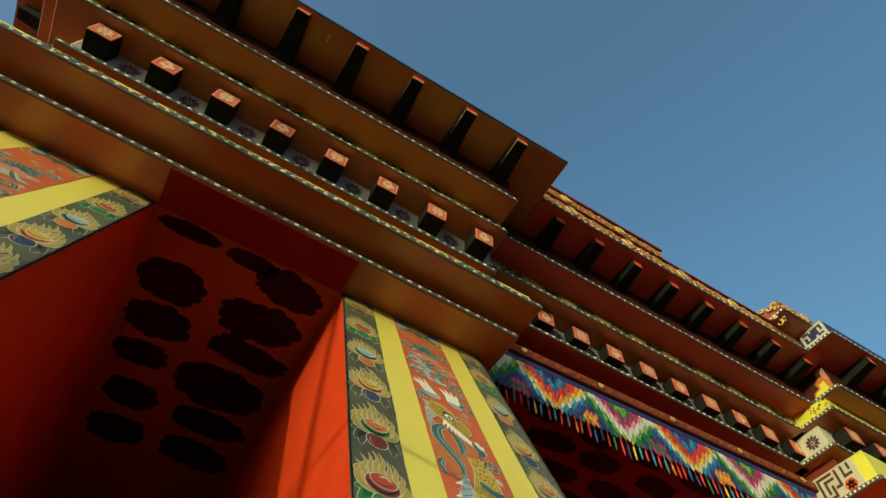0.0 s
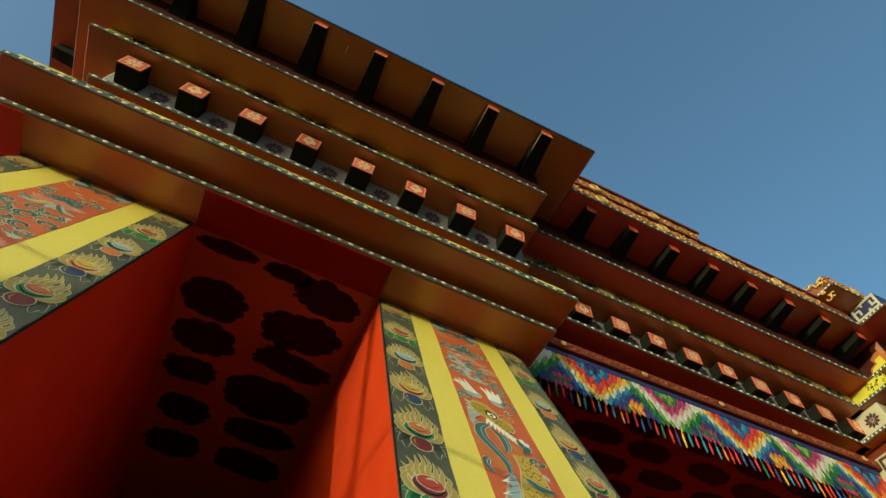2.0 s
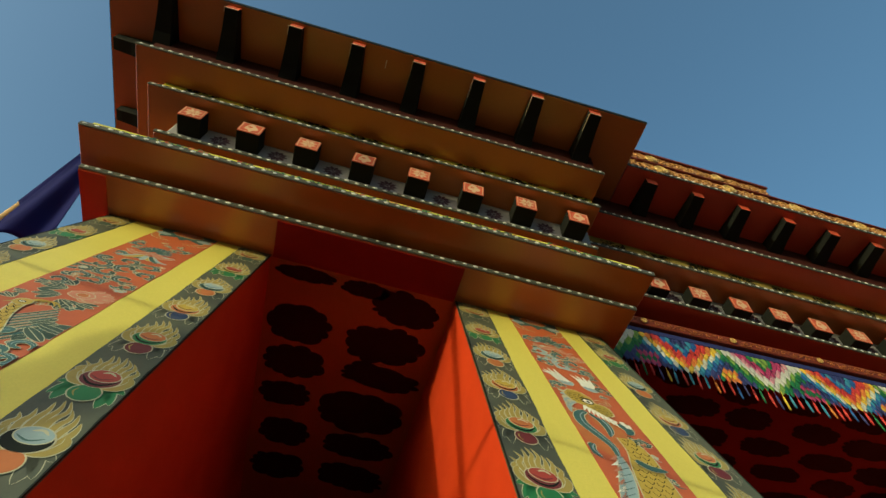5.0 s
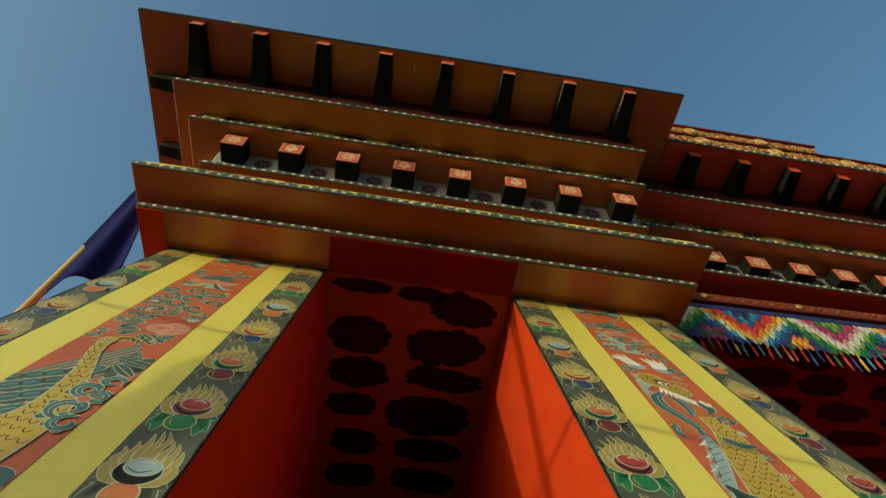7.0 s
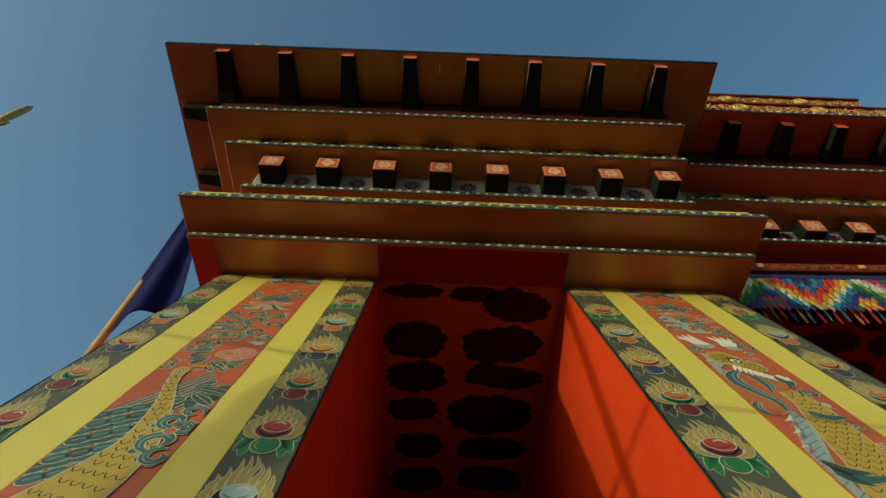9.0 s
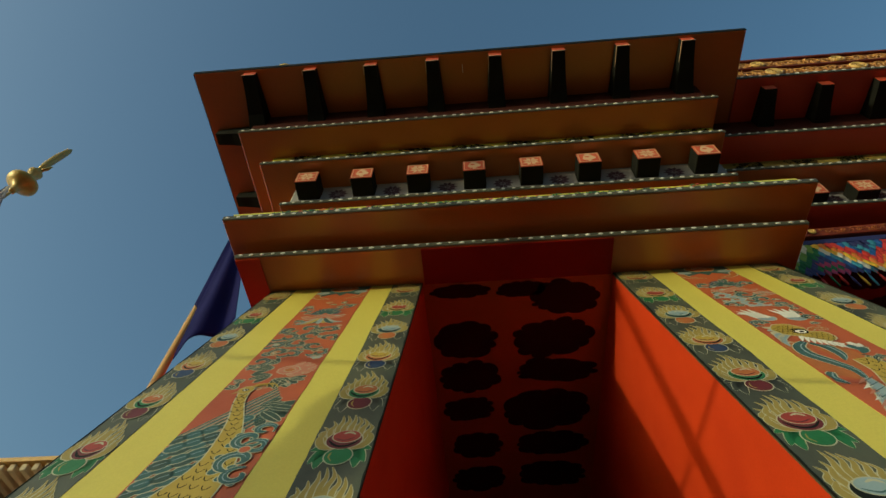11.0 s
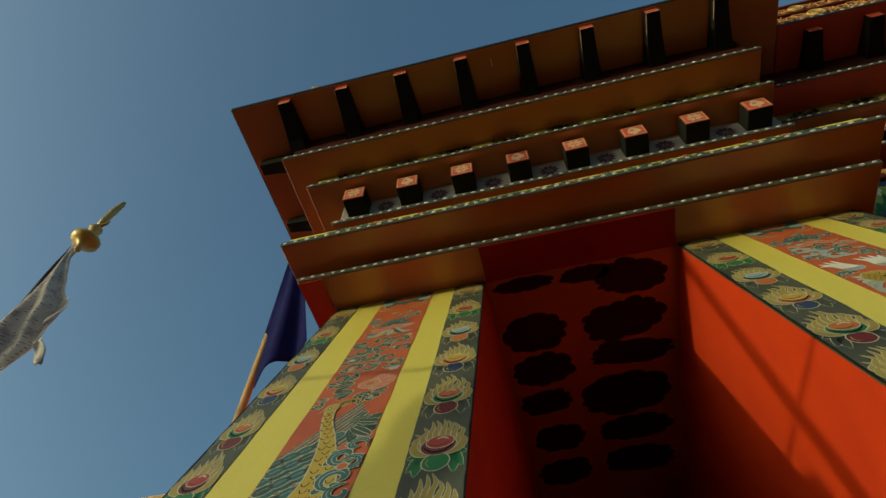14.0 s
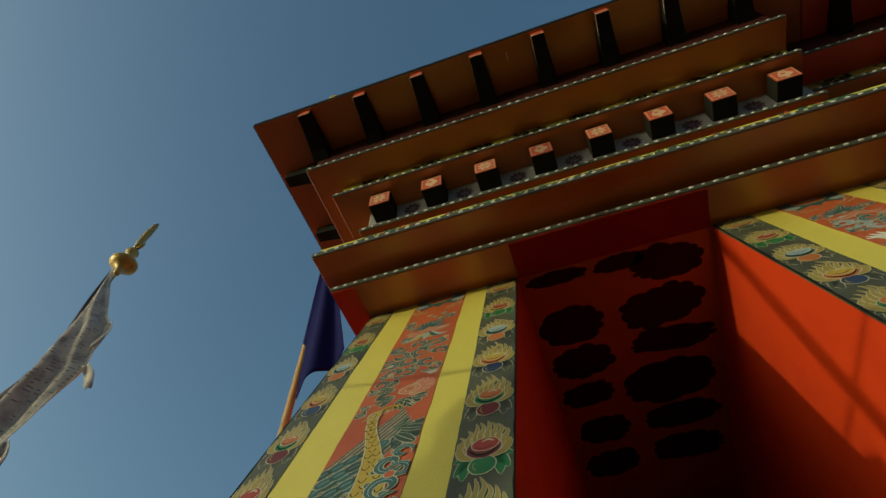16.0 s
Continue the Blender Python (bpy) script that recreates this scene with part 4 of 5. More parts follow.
# orange flesh and teal mane ribbons behind the jaw
p.curve([(2.06, 1.72), (2.01, 1.88), (2.03, 2.05), (2.10, 2.20)], (0.10, 0.14, 0.03), "orange", 3, 20)
p.curve([(2.16, 1.80), (2.20, 1.95), (2.18, 2.10)], (0.10, 0.12, 0.05), "orange", 3, 14)
for ctrl, w in (([(2.10, 1.74), (2.045, 1.80), (2.035, 1.90), (2.08, 2.00), (2.125, 2.12), (2.10, 2.26)], (0.030, 0.062, 0.004)), ([(2.12, 1.76), (2.165, 1.82), (2.175, 1.92), (2.15, 2.0)], (0.026, 0.052, 0.004)), ([(2.015, 2.12), (1.99, 2.18), (2.02, 2.25)], (0.02, 0.042, 0.004))):
    p.tongue(ctrl, w, "teal", 9, 0.005)
    p.curve([(a + 0.008, b) for a, b in ctrl], (0.002, 0.008, 0.001), "paleblue", 12, 16)
# body with large gold scales, a pale spiked fin along it
scaled_body(p, [(2.23, 1.98), (2.255, 2.12), (2.23, 2.30), (2.21, 2.48), (2.19, 2.66), (2.13, 2.88), (2.06, 3.10)], (0.08, 0.19, 0.24), "ochre", "dark", 5)
fin = [(2.12, 2.20), (2.10, 2.32), (2.06, 2.46), (2.02, 2.58), (1.995, 2.72), (2.0, 2.90)]
p.tongue(fin, (0.02, 0.075, 0.03), "paleblue", 13, 0.005)
for k in range(12):
    t = k / 11 * 4.6
    i, u = int(t), t - int(t)
    x, s = fin[i][0] + (fin[i + 1][0] - fin[i][0]) * u, fin[i][1] + (fin[i + 1][1] - fin[i][1]) * u
    p.fill([(x - 0.012, s - 0.012), (x - 0.072, s + 0.055), (x - 0.018, s + 0.035)], "white" if k % 2 else "pink", 14)
    p.stroke([(x + 0.03, s - 0.01), (x - 0.03, s + 0.03)], 0.004, "teal", 16)
for x, s, size, a, ink in ((2.20, 2.20, 0.15, 0.3, "teal"), (2.00, 2.62, 0.16, 0.5, "leaf"), (2.03, 2.70, 0.16, 0.1, "teal"), (2.02, 2.66, 0.14, 1.0, "leaf")):
    p.tongue([(x, s), (x + 0.5 * size * math.cos(a + 0.4), s + 0.5 * size * math.sin(a + 0.4)), (x + size * math.cos(a), s + size * math.sin(a))], (0.02, 0.05, 0.002), ink, 17, 0.005)
# head: scaled brow and muzzle, staring eye, white teeth and beard, red mouth
for k in range(6):
    p.tongue([(2.10, 1.60), (2.04 - 0.004 * k, 1.52 + 0.035 * k), (2.005, 1.50 + 0.06 * k)], (0.02, 0.030, 0.002), "paleblue" if k % 2 else "cream", 17, 0.004)
p.ringed(2.12, 1.56, 0.080, 0.100, "ochre", 20, -0.3, 0.006, wob=0.05, lobes=7)
p.ringed(2.205, 1.68, 0.075, 0.085, "ochre", 21, 0.5, 0.006, wob=0.05, lobes=5)
for cx, cs, n in ((2.105, 1.56, 4), (2.215, 1.69, 3)):
    for i in range(-n, n + 1):
        for j in range(-n, n + 1):
            x, s = cx + 0.026 * i + 0.013 * (j % 2), cs + 0.027 * j
            if (x - cx) ** 2 + 0.8 * (s - cs) ** 2 < 0.0040:
                p.stroke([(x - 0.012, s - 0.008), (x, s + 0.008), (x + 0.012, s - 0.008)], 0.0042, "dark", 24)
p.ringed(2.160, 1.597, 0.028, 0.026, "white", 26, 0.3, 0.008, "dark")
p.oval(2.163, 1.600, 0.012, 0.013, "dark", 29, n=12)
p.curve([(2.115, 1.575), (2.15, 1.555), (2.20, 1.575)], (0.004, 0.012, 0.003), "dark", 29, 8)
p.curve([(2.13, 1.68), (2.16, 1.77), (2.24, 1.80)], (0.012, 0.045, 0.006), "blockred", 22, 10)
for k in range(8):
    t = k / 7
    x, s = 2.125 + 0.13 * t, 1.665 + 0.125 * t
    p.tongue([(x, s), (x - 0.012, s + 0.03), (x - 0.03 + 0.03 * t, s + 0.075)], (0.022, 0.018, 0.001), "white", 24, 0.002)
p.tongue([(2.26, 1.82), (2.30, 1.88), (2.27, 1.93)], (0.03, 0.05, 0.004), "teal", 20, 0.005)
p.tongue([(2.29, 1.78), (2.31, 1.84), (2.33, 1.80)], (0.02, 0.03, 0.002), "white", 20, 0.004)
p.tongue([(2.22, 1.58), (2.25, 1.55), (2.30, 1.58), (2.29, 1.50)], (0.024, 0.026, 0.002), "orange", 20, 0.005)
p.done("painted_dragon", "gold scaled painted dragon with white claws")
filler(pier_right, dx0, dx1, 0.45, 3.0, 34, 31, [(2.13, 1.2, 0.1), (2.12, 1.57, 0.12), (2.2, 1.75, 0.12), (2.1, 2.0, 0.12), (2.18, 2.2, 0.12), (2.1, 2.4, 0.14), (2.2, 2.6, 0.12), (2.0, 2.6, 0.1), (2.15, 2.8, 0.14)])
filler(pier_right, dx0, dx1, 3.1, 3.9, 14, 32, [])

for root, xs in ((pier_left, LEFT), (pier_right, RIGHT)):
    for a, b in ((xs[0], xs[1]), (xs[4], xs[5])):
        outer_right = b == RIGHT[5]
        Paint.span = (a + 0.004, b - 0.004)
        for k, s in enumerate(GEM_FAR if outer_right else GEM_S):
            jewel(root, (a + b) / 2 - (0.02 if outer_right else 0), s, k, (b - a) / 2 - (0.005 if outer_right else 0))


# ---- dark clouds painted on the ceilings ----
def cloud_outline(cx, cy, w, d, rnd):
    """A ragged cloud with uneven scallops and a drawn-out flank."""
    n = rnd.choice((9, 10, 11))
    cuts = sorted(rnd.uniform(0.55, 1.45) for _ in range(n))
    rnd.shuffle(cuts)
    total = sum(cuts)
    lean = rnd.uniform(-0.35, 0.35)
    pts, at = [], rnd.uniform(0, 6.28)
    for c in cuts:
        span = c / total * math.tau
        bulge = rnd.uniform(0.06, 0.2)
        for k in range(7):
            t = at + span * k / 7
            b = (0.94 + bulge * math.sin(math.pi * k / 7) ** 0.7) / (abs(math.cos(t)) ** 2.6 + abs(math.sin(t)) ** 2.6) ** 0.3
            flank = 1 + lean * math.sin(t) * math.cos(t)
            pts.append((cx + w * b * math.cos(t), cy + d * b * flank * math.sin(t)))
        at += span
    return pts


def ceiling_cloud(cx, cy, w, d, z, rnd, parent):
    bm = bmesh.new()
    pts = cloud_outline(cx, cy, 1.03 * w, 1.08 * d, rnd)
    top = [bm.verts.new((x, y, z)) for x, y in pts]
    low = [bm.verts.new((x, y, z - 0.004)) for x, y in pts]
    bm.faces.new(list(reversed(low)))
    for k in range(len(pts)):
        bm.faces.new((top[k], top[(k + 1) % len(pts)], low[(k + 1) % len(pts)], low[k]))
    bmesh.ops.recalc_face_normals(bm, faces=bm.faces)
    part("painted_cloud", bm, M["cloud"], parent)


ceil = bpy.data.objects["ceiling"]
rnd = random.Random(3)
for x0, x1, y0, y1 in ((0.02, 0.54, 2.975, 3.12), (0.57, 1.0, 2.975, 3.14), (0.86, 1.45, 2.99, 3.35), (0.0, 0.58, 3.37, 3.83), (0.68, 1.43, 3.40, 3.84), (0.01, 0.60, 3.86, 4.27),
                       (0.72, 1.48, 3.87, 4.18), (0.02, 0.52, 4.34, 4.68), (0.56, 1.47, 4.26, 4.84), (0.06, 0.59, 4.86, 5.27), (0.70, 1.46, 4.88, 5.26), (0.03, 0.62, 5.42, 5.85), (0.72, 1.46, 5.36, 5.80)):
    ceiling_cloud((x0 + x1) / 2, (y0 + y1) / 2, (x1 - x0) / 2.3, (y1 - y0) / 2.3, TOP_Z + 0.0025, rnd, ceil)
ceil = bpy.data.objects["ceiling_wing"]
for j in range(7):
    for i in range(8):
        ceiling_cloud(3.3 + 0.72 * i + 0.36 * (j % 2) + rnd.uniform(-0.06, 0.06), 3.62 + 0.36 * j + rnd.uniform(-0.03, 0.03), 0.26 * rnd.uniform(0.85, 1.15), 0.12 * rnd.uniform(0.9, 1.15), 5.9995, rnd, ceil)

# ---- silk pelmet of overlapping tongues, with tassels ----
PELMET = thing("silk_pelmet", (5.2, 3.12, 6.0), "hanging pelmet of many coloured silk tongues in zigzag bands with tassels", "pelmet")
PX0, PX1, PTOP = 2.98, 7.36, 5.965
CYCLES = (("navy", "sky", "blue", "red", "red", "orange", "yellow", "white", "sky", "blue", "navy", "navy", "green", "navy"), ("lime", "green", "magenta", "magenta", "pink", "white", "white", "lime", "green", "green", "navy", "navy", "navy", "green"))
tongue_mesh = {}


def tongue(colour):
    if colour not in tongue_mesh:
        bm = bmesh.new()
        rows = [(0.0, 0.026, 0.0), (-0.035, 0.029, 0.006), (-0.064, 0.025, 0.010), (-0.086, 0.013, 0.011), (-0.106, 0.0, 0.010)]
        prev = None
        for z, w, out in rows:
            ring = [bm.verts.new((dx * w, -0.004 - out - 0.006 * (1 - dx * dx), z)) for dx in (-1, -0.5, 0, 0.5, 1)] if w else [bm.verts.new((0, -0.006 - out, z))]
            if prev:
                for k in range(4):
                    if len(ring) == 5:
                        bm.faces.new((prev[k], ring[k], ring[k + 1], prev[k + 1])).smooth = True
                    else:
                        bm.faces.new((prev[k], ring[0], prev[k + 1])).smooth = True
            prev = ring
        me = bpy.data.meshes.new("tongue")
        bm.to_mesh(me)
        bm.free()
        me.materials.append(CM[colour])
        tongue_mesh[colour] = me
    return tongue_mesh[colour]


PELMET.rotation_euler.z = radians(-1.7)
part_box(PELMET, "backing", (PX0, PX1, 3.135, 3.15, 5.56, PTOP), CM["navy"])
part_box(PELMET, "hem", (PX0, PX1, 3.10, 3.134, PTOP - 0.03, PTOP + 0.035), CM["navy"])
rnd = random.Random(12)
cols = int((PX1 - PX0) / 0.052)
count = 0
bulk = {}
for c in range(cols):
    x = PX0 + (c + 0.5) * (PX1 - PX0) / cols
    place = (x - 3.375) / 0.83
    which, fold = math.floor(place) % 2, abs(2 * (place - math.floor(place)) - 1)
    peak = round(place) % 2
    seq = CYCLES[which]
    for r in range(8):
        k = r + round(fold * 8) - 1
        colour = seq[max(0, k)] if k < len(seq) else (("orange", "yellow") if peak else ("magenta", "pink"))[k % 2]
        if fold > 0.75 and r >= 5:
            colour = ("orange", "yellow", "orange")[r - 5] if peak else ("magenta", "green", "magenta")[r - 5]
        pos = Vector((x + rnd.uniform(-0.006, 0.006) + (0.013 if r % 2 else -0.013), 3.128 - 0.0015 * (8 - r) + rnd.uniform(-0.003, 0.003), PTOP - 0.015 - 0.050 * r + rnd.uniform(-0.006, 0.006)))
        if count < 300 and 3.3 < x < 6.0:
            o = new("tongue", tongue(colour))
            o.parent = PELMET
            o.matrix_basis = Matrix.Translation(pos - PELMET.location) @ pose(0, 0, 0, rnd.uniform(-3, 5), rnd.uniform(-3, 3), rnd.uniform(-6, 6))
            count += 1
        else:
            bm = bulk.setdefault(colour, bmesh.new())
            n0 = len(bm.verts)
            bm.from_mesh(tongue(colour))
            bm.verts.ensure_lookup_table()
            bmesh.ops.transform(bm, verts=bm.verts[n0:], matrix=Matrix.Translation(pos - PELMET.location) @ pose(0, 0, 0, rnd.uniform(-3, 5), rnd.uniform(-3, 3), rnd.uniform(-6, 6)))
for colour, bm in bulk.items():
    tagged(part("tongue_rest", bm, CM[colour], PELMET, colour + " silk tongues"), kind="stuff")
# thin tassels along the lower hem
order = ("red", "yellow", "red", "sky", "navy", "orange", "red", "blue", "sky", "green")
for c in range(int((PX1 - PX0) / 0.075)):
    x = PX0 + (c + 0.5) * 0.075
    bm = bmesh.new()
    z = -0.42 + rnd.uniform(-0.02, 0.02)
    sw = rnd.uniform(-0.015, 0.015)
    tube(bm, [(0, 0, z), (sw * 0.3, 0, z - 0.07), (sw * 0.5, 0, z - 0.085), (sw * 0.7, 0, z - 0.13), (sw, -0.004, z - 0.19 - rnd.uniform(0, 0.05))], [0.003, 0.003, 0.009, 0.011, 0.008], 7)
    bmesh.ops.translate(bm, verts=bm.verts, vec=Vector((x, 3.11, PTOP)) - PELMET.location)
    part("tassel", bm, CM[order[(c * 7 + c // 3) % len(order)]], PELMET)

# ---- flowers between the beam ends ----
def flower_mesh():
    bm = bmesh.new()
    for k in range(10):
        a = k * math.tau / 10
        c, s = math.cos(a), math.sin(a)
        pts = [(c * r - s * w, 0, s * r + c * w) for r, w in ((0.022, -0.005), (0.065, -0.019), (0.098, 0), (0.065, 0.019), (0.022, 0.005))]
        ngon(bm, pts)
    ngon(bm, [(0.014 * math.cos(k * math.tau / 8), -0.001, 0.014 * math.sin(k * math.tau / 8)) for k in range(8)])
    for f in bm.faces:
        f.normal_update()
        if f.normal.y > 0:
            f.normal_flip()
    me = bpy.data.meshes.new("painted_flower")
    bm.to_mesh(me)
    bm.free()
    me.materials.append(M["plum"])
    return me


FLOWER = flower_mesh()


def flower(root, x, y, z, rz=0):
    o = new("painted_flower", FLOWER)
    o.parent = root
    o.matrix_basis = Matrix.Translation(Vector((x, y, z)) - root.location) @ pose(0, 0, 0, 0, 0, rz)


for i in range(7):
    flower(CORNICE, -1.223 + 0.5263 * (i + 0.5) + 0.104, 2.638, 6.49)
for i in range(8):
    flower(WING, 3.52 + 0.458 * (i + 0.5) + 0.104, 3.053, 6.50)
flower(FAR, 7.358, 2.76, 6.50, -90)


# ---- painted vines on the yellow friezes ----
def vine(root, x0, x1, y, z, h, mat, seed, group=0.5, count=34):
    """Bunches of curled dark vines along a band."""
    rnd = random.Random(seed)
    n = max(1, int((x1 - x0) / group))
    for i in range(n):
        cx = x0 + (i + 0.5) * (x1 - x0) / n
        bm = bmesh.new()
        for k in range(count):
            a = rnd.uniform(-0.29, 0.29) * group
            bz = rnd.uniform(-0.4, 0.4) * h
            r = rnd.uniform(0.010, 0.022)
            m = 7
            turn = rnd.uniform(0, 6.28)
            pts = [(cx + a + r * (1 - 0.6 * j / m) * math.cos(turn + 4.5 * j / m), z + bz + r * (1 - 0.6 * j / m) * math.sin(turn + 4.5 * j / m)) for j in range(m + 1)]
            for (xa, za), (xb, zb) in zip(pts, pts[1:]):
                d = math.hypot(xb - xa, zb - za) or 1
                nx, nz = -(zb - za) / d * 0.005, (xb - xa) / d * 0.005
                ngon(bm, [(xa + nx, y, za + nz), (xb + nx, y, zb + nz), (xb - nx, y, zb - nz), (xa - nx, y, za - nz)])
        bmesh.ops.translate(bm, verts=bm.verts, vec=-root.location)
        for f in bm.faces:
            f.normal_update()
            if f.normal.y > 0:
                f.normal_flip()
        part("painted_vine", bm, mat, root)


vine(CORNICE, -1.422, 2.788, 2.384, 6.785, 0.16, M["dark"], 1, 0.52, 85)
vine(CORNICE, -1.50, 2.90, 2.3235, 5.646, 0.035, M["leaf"], 2, 0.8, 20)
vine(CORNICE, -1.42, 2.88, 2.656, 5.500, 0.07, M["gold"], 3, 0.3, 26)
vine(CORNICE, -1.40, 2.86, 2.654, 5.505, 0.09, M["cream"], 13, 0.62, 12)
vine(CORNICE, -1.30, 2.80, 2.653, 5.510, 0.09, M["green"], 14, 0.9, 14)
vine(CORNICE, -1.45, 2.86, 2.3215, 5.648, 0.03, M["green"], 15, 0.95, 16)
vine(CORNICE, -1.25, 2.70, 2.3205, 5.648, 0.03, M["blockred"], 16, 1.3, 8)
vine(WING, 2.9, 7.3, 2.796, 6.80, 0.16, M["dark"], 4, 0.46, 60)


# ---- carved and gilt relief along the wing's parapet ----
def relief(root, x0, x1, y, z0, z1, seed, mat="dullgold", pitch=0.115, medal="gilt"):
    """Raised curling vines with a ringed rosette at intervals, along a carved board."""
    rnd = random.Random(seed)
    n = max(1, int((x1 - x0) / pitch))
    h = z1 - z0
    step = (x1 - x0) / n
    for i in range(n):
        cx, cz = x0 + (i + 0.5) * step, (z0 + z1) / 2
        bm = bmesh.new()
        rosette = i % 7 == 3
        if rosette:
            r = 0.36 * h
            for q, w in ((1.0, 0.07), (0.5, 0.06)):
                tube(bm, [(cx + q * r * math.cos(k * math.tau / 12), y - 0.01, cz + q * r * math.sin(k * math.tau / 12)) for k in range(13)], w * h, 5)
            bmesh.ops.create_icosphere(bm, subdivisions=1, radius=0.22 * r, matrix=Matrix.Translation((cx, y - 0.01, cz)))
            for k in range(8):
                a = k * math.tau / 8
                tube(bm, [(cx + 0.55 * r * math.cos(a), y - 0.008, cz + 0.55 * r * math.sin(a)), (cx + 0.95 * r * math.cos(a), y - 0.008, cz + 0.95 * r * math.sin(a))], 0.04 * h, 4)
        else:
            up = 1 if i % 2 else -1
            r = 0.30 * h
            tube(bm, [(cx + (1 - 0.07 * k) * r * math.cos(k * 0.62), y, cz + up * (1 - 0.07 * k) * r * math.sin(k * 0.62)) for k in range(12)], [0.055 * h] * 8 + [0.045 * h, 0.04 * h, 0.03 * h, 0.02 * h], 5)
            tube(bm, [(cx - 0.5 * step, y, cz - 0.30 * up * h), (cx - 0.2 * step, y, cz - 0.40 * up * h), (cx + 0.25 * step, y, cz - 0.36 * up * h), (cx + 0.5 * step, y, cz + 0.1 * up * h)], [0.03 * h, 0.05 * h, 0.045 * h, 0.03 * h], 5)
            for k in range(4):
                a, l = rnd.uniform(0, 6.28), rnd.uniform(0.10, 0.2) * h
                ex, ez = cx + rnd.choice((-1, 1)) * rnd.uniform(0.35, 0.5) * step, cz + rnd.uniform(-0.32, 0.32) * h
                tube(bm, [(ex, y, ez), (ex + 0.5 * l * math.cos(a), y - 0.008, ez + 0.5 * l * math.sin(a)), (ex + l * math.cos(a + 0.7), y, ez + l * math.sin(a + 0.7))], [0.02 * h, 0.06 * h, 0.015 * h], 5)
        bmesh.ops.translate(bm, verts=bm.verts, vec=-root.location)
        part("carved_rosette" if rosette else "carved_scroll", bm, M[medal if rosette else mat], root)


relief(WING, 3.12, 6.6, 2.122, 7.39, 7.59, 1)
relief(WING, 3.15, 5.05, 2.192, 7.64, 7.83, 2)
relief(WING, 3.15, 5.05, 2.192, 7.86, 8.04, 5)
part_box(WING, "carved_rail", (3.08, 5.10, 2.185, 2.1995, 7.835, 7.855), M["carvedred"])
relief(FAR, 6.66, 7.14, 1.885, 7.62, 7.66, 6, "gilt", 0.05)
rnd = random.Random(41)
for k in range(30):  # carved gilt curls on the end of the raised parapet
    y, z, r, a = rnd.uniform(1.93, 2.5), rnd.uniform(7.45, 7.86), rnd.uniform(0.03, 0.055), rnd.uniform(0, 6.28)
    bm = bmesh.new()
    tube(bm, [(6.645 + 0.4 * (y > 2.3) * rnd.random(), y + r * (1 - 0.09 * j) * math.cos(a + 0.7 * j), z + r * (1 - 0.09 * j) * math.sin(a + 0.7 * j)) for j in range(8)], 0.011, 5)
    bmesh.ops.translate(bm, verts=bm.verts, vec=-FAR.location)
    part("carved_scroll", bm, M["gilt"], FAR)
relief(FAR, 6.68, 9.0, 1.892, 7.665, 7.83, 3)
part_box(PELMET, "carved_rail", (PX0 - 0.05, PX1 + 0.05, 3.06, 3.16, PTOP + 0.04, PTOP + 0.15), M["carvedred"], "carved red rail with gilt scrolls")
relief(PELMET, PX0, PX1, 3.055, PTOP + 0.05, PTOP + 0.13, 4, "orange", 0.13)
part_box(WING, "carved_rail", (3.08, 5.10, 2.17, 2.26, 8.061, 8.10), M["carvedred"])
part_box(WING, "carved_rail", (3.08, 6.64, 2.10, 2.199, 7.601, 7.625), M["carvedred"])

# ---- flagpoles ----
def flagpole(at, top, r, label):
    root = thing("flagpole", at, label, "flagpole")
    bm = bmesh.new()
    tube(bm, [(0, 0, 0), (0, 0, top * 0.5), (0, 0, top)], [r, r * 0.95, r * 0.85], 14)
    part("pole", bm, M["pole"], root)
    return root


def cloth(name, root, mat, nu, nv, fn, label=""):
    bm = bmesh.new()
    g = [[bm.verts.new(fn(u / nu, v / nv)) for u in range(nu + 1)] for v in range(nv + 1)]
    for v in range(nv):
        for u in range(nu):
            bm.faces.new((g[v][u], g[v][u + 1], g[v + 1][u + 1], g[v + 1][u])).smooth = True
    ob = part(name, bm, mat, root, label)
    ob.modifiers.new("thick", "SOLIDIFY").thickness = 0.004
    return ob


near_pole = flagpole((-1.92, 3.0, 0), 6.3, 0.034, "yellow brown flagpole with a dark blue flag hanging from it")
# the flag hangs in folds from the pole's upper part
HEM = ((0, 1.10), (0.06, 1.15), (0.10, 1.62), (0.16, 1.78), (0.26, 1.60), (0.45, 1.52), (0.75, 1.42), (1.0, 1.30))


def blue_flag(u, v):
    for (a, da), (b, db) in zip(HEM, HEM[1:]):
        if a <= u <= b:
            drop = da + (db - da) * (u - a) / (b - a)
    return (-0.01 + u ** 0.8 * (0.12 + 0.35 * v ** 0.9), -0.08 + 0.035 * math.sin(9 * u + 1.5 * v) * (0.25 + v), 6.42 - 0.1 * u - drop * v)


cloth("flag", near_pole, M["bluecloth"], 40, 30, blue_flag, "dark blue flag in folds")

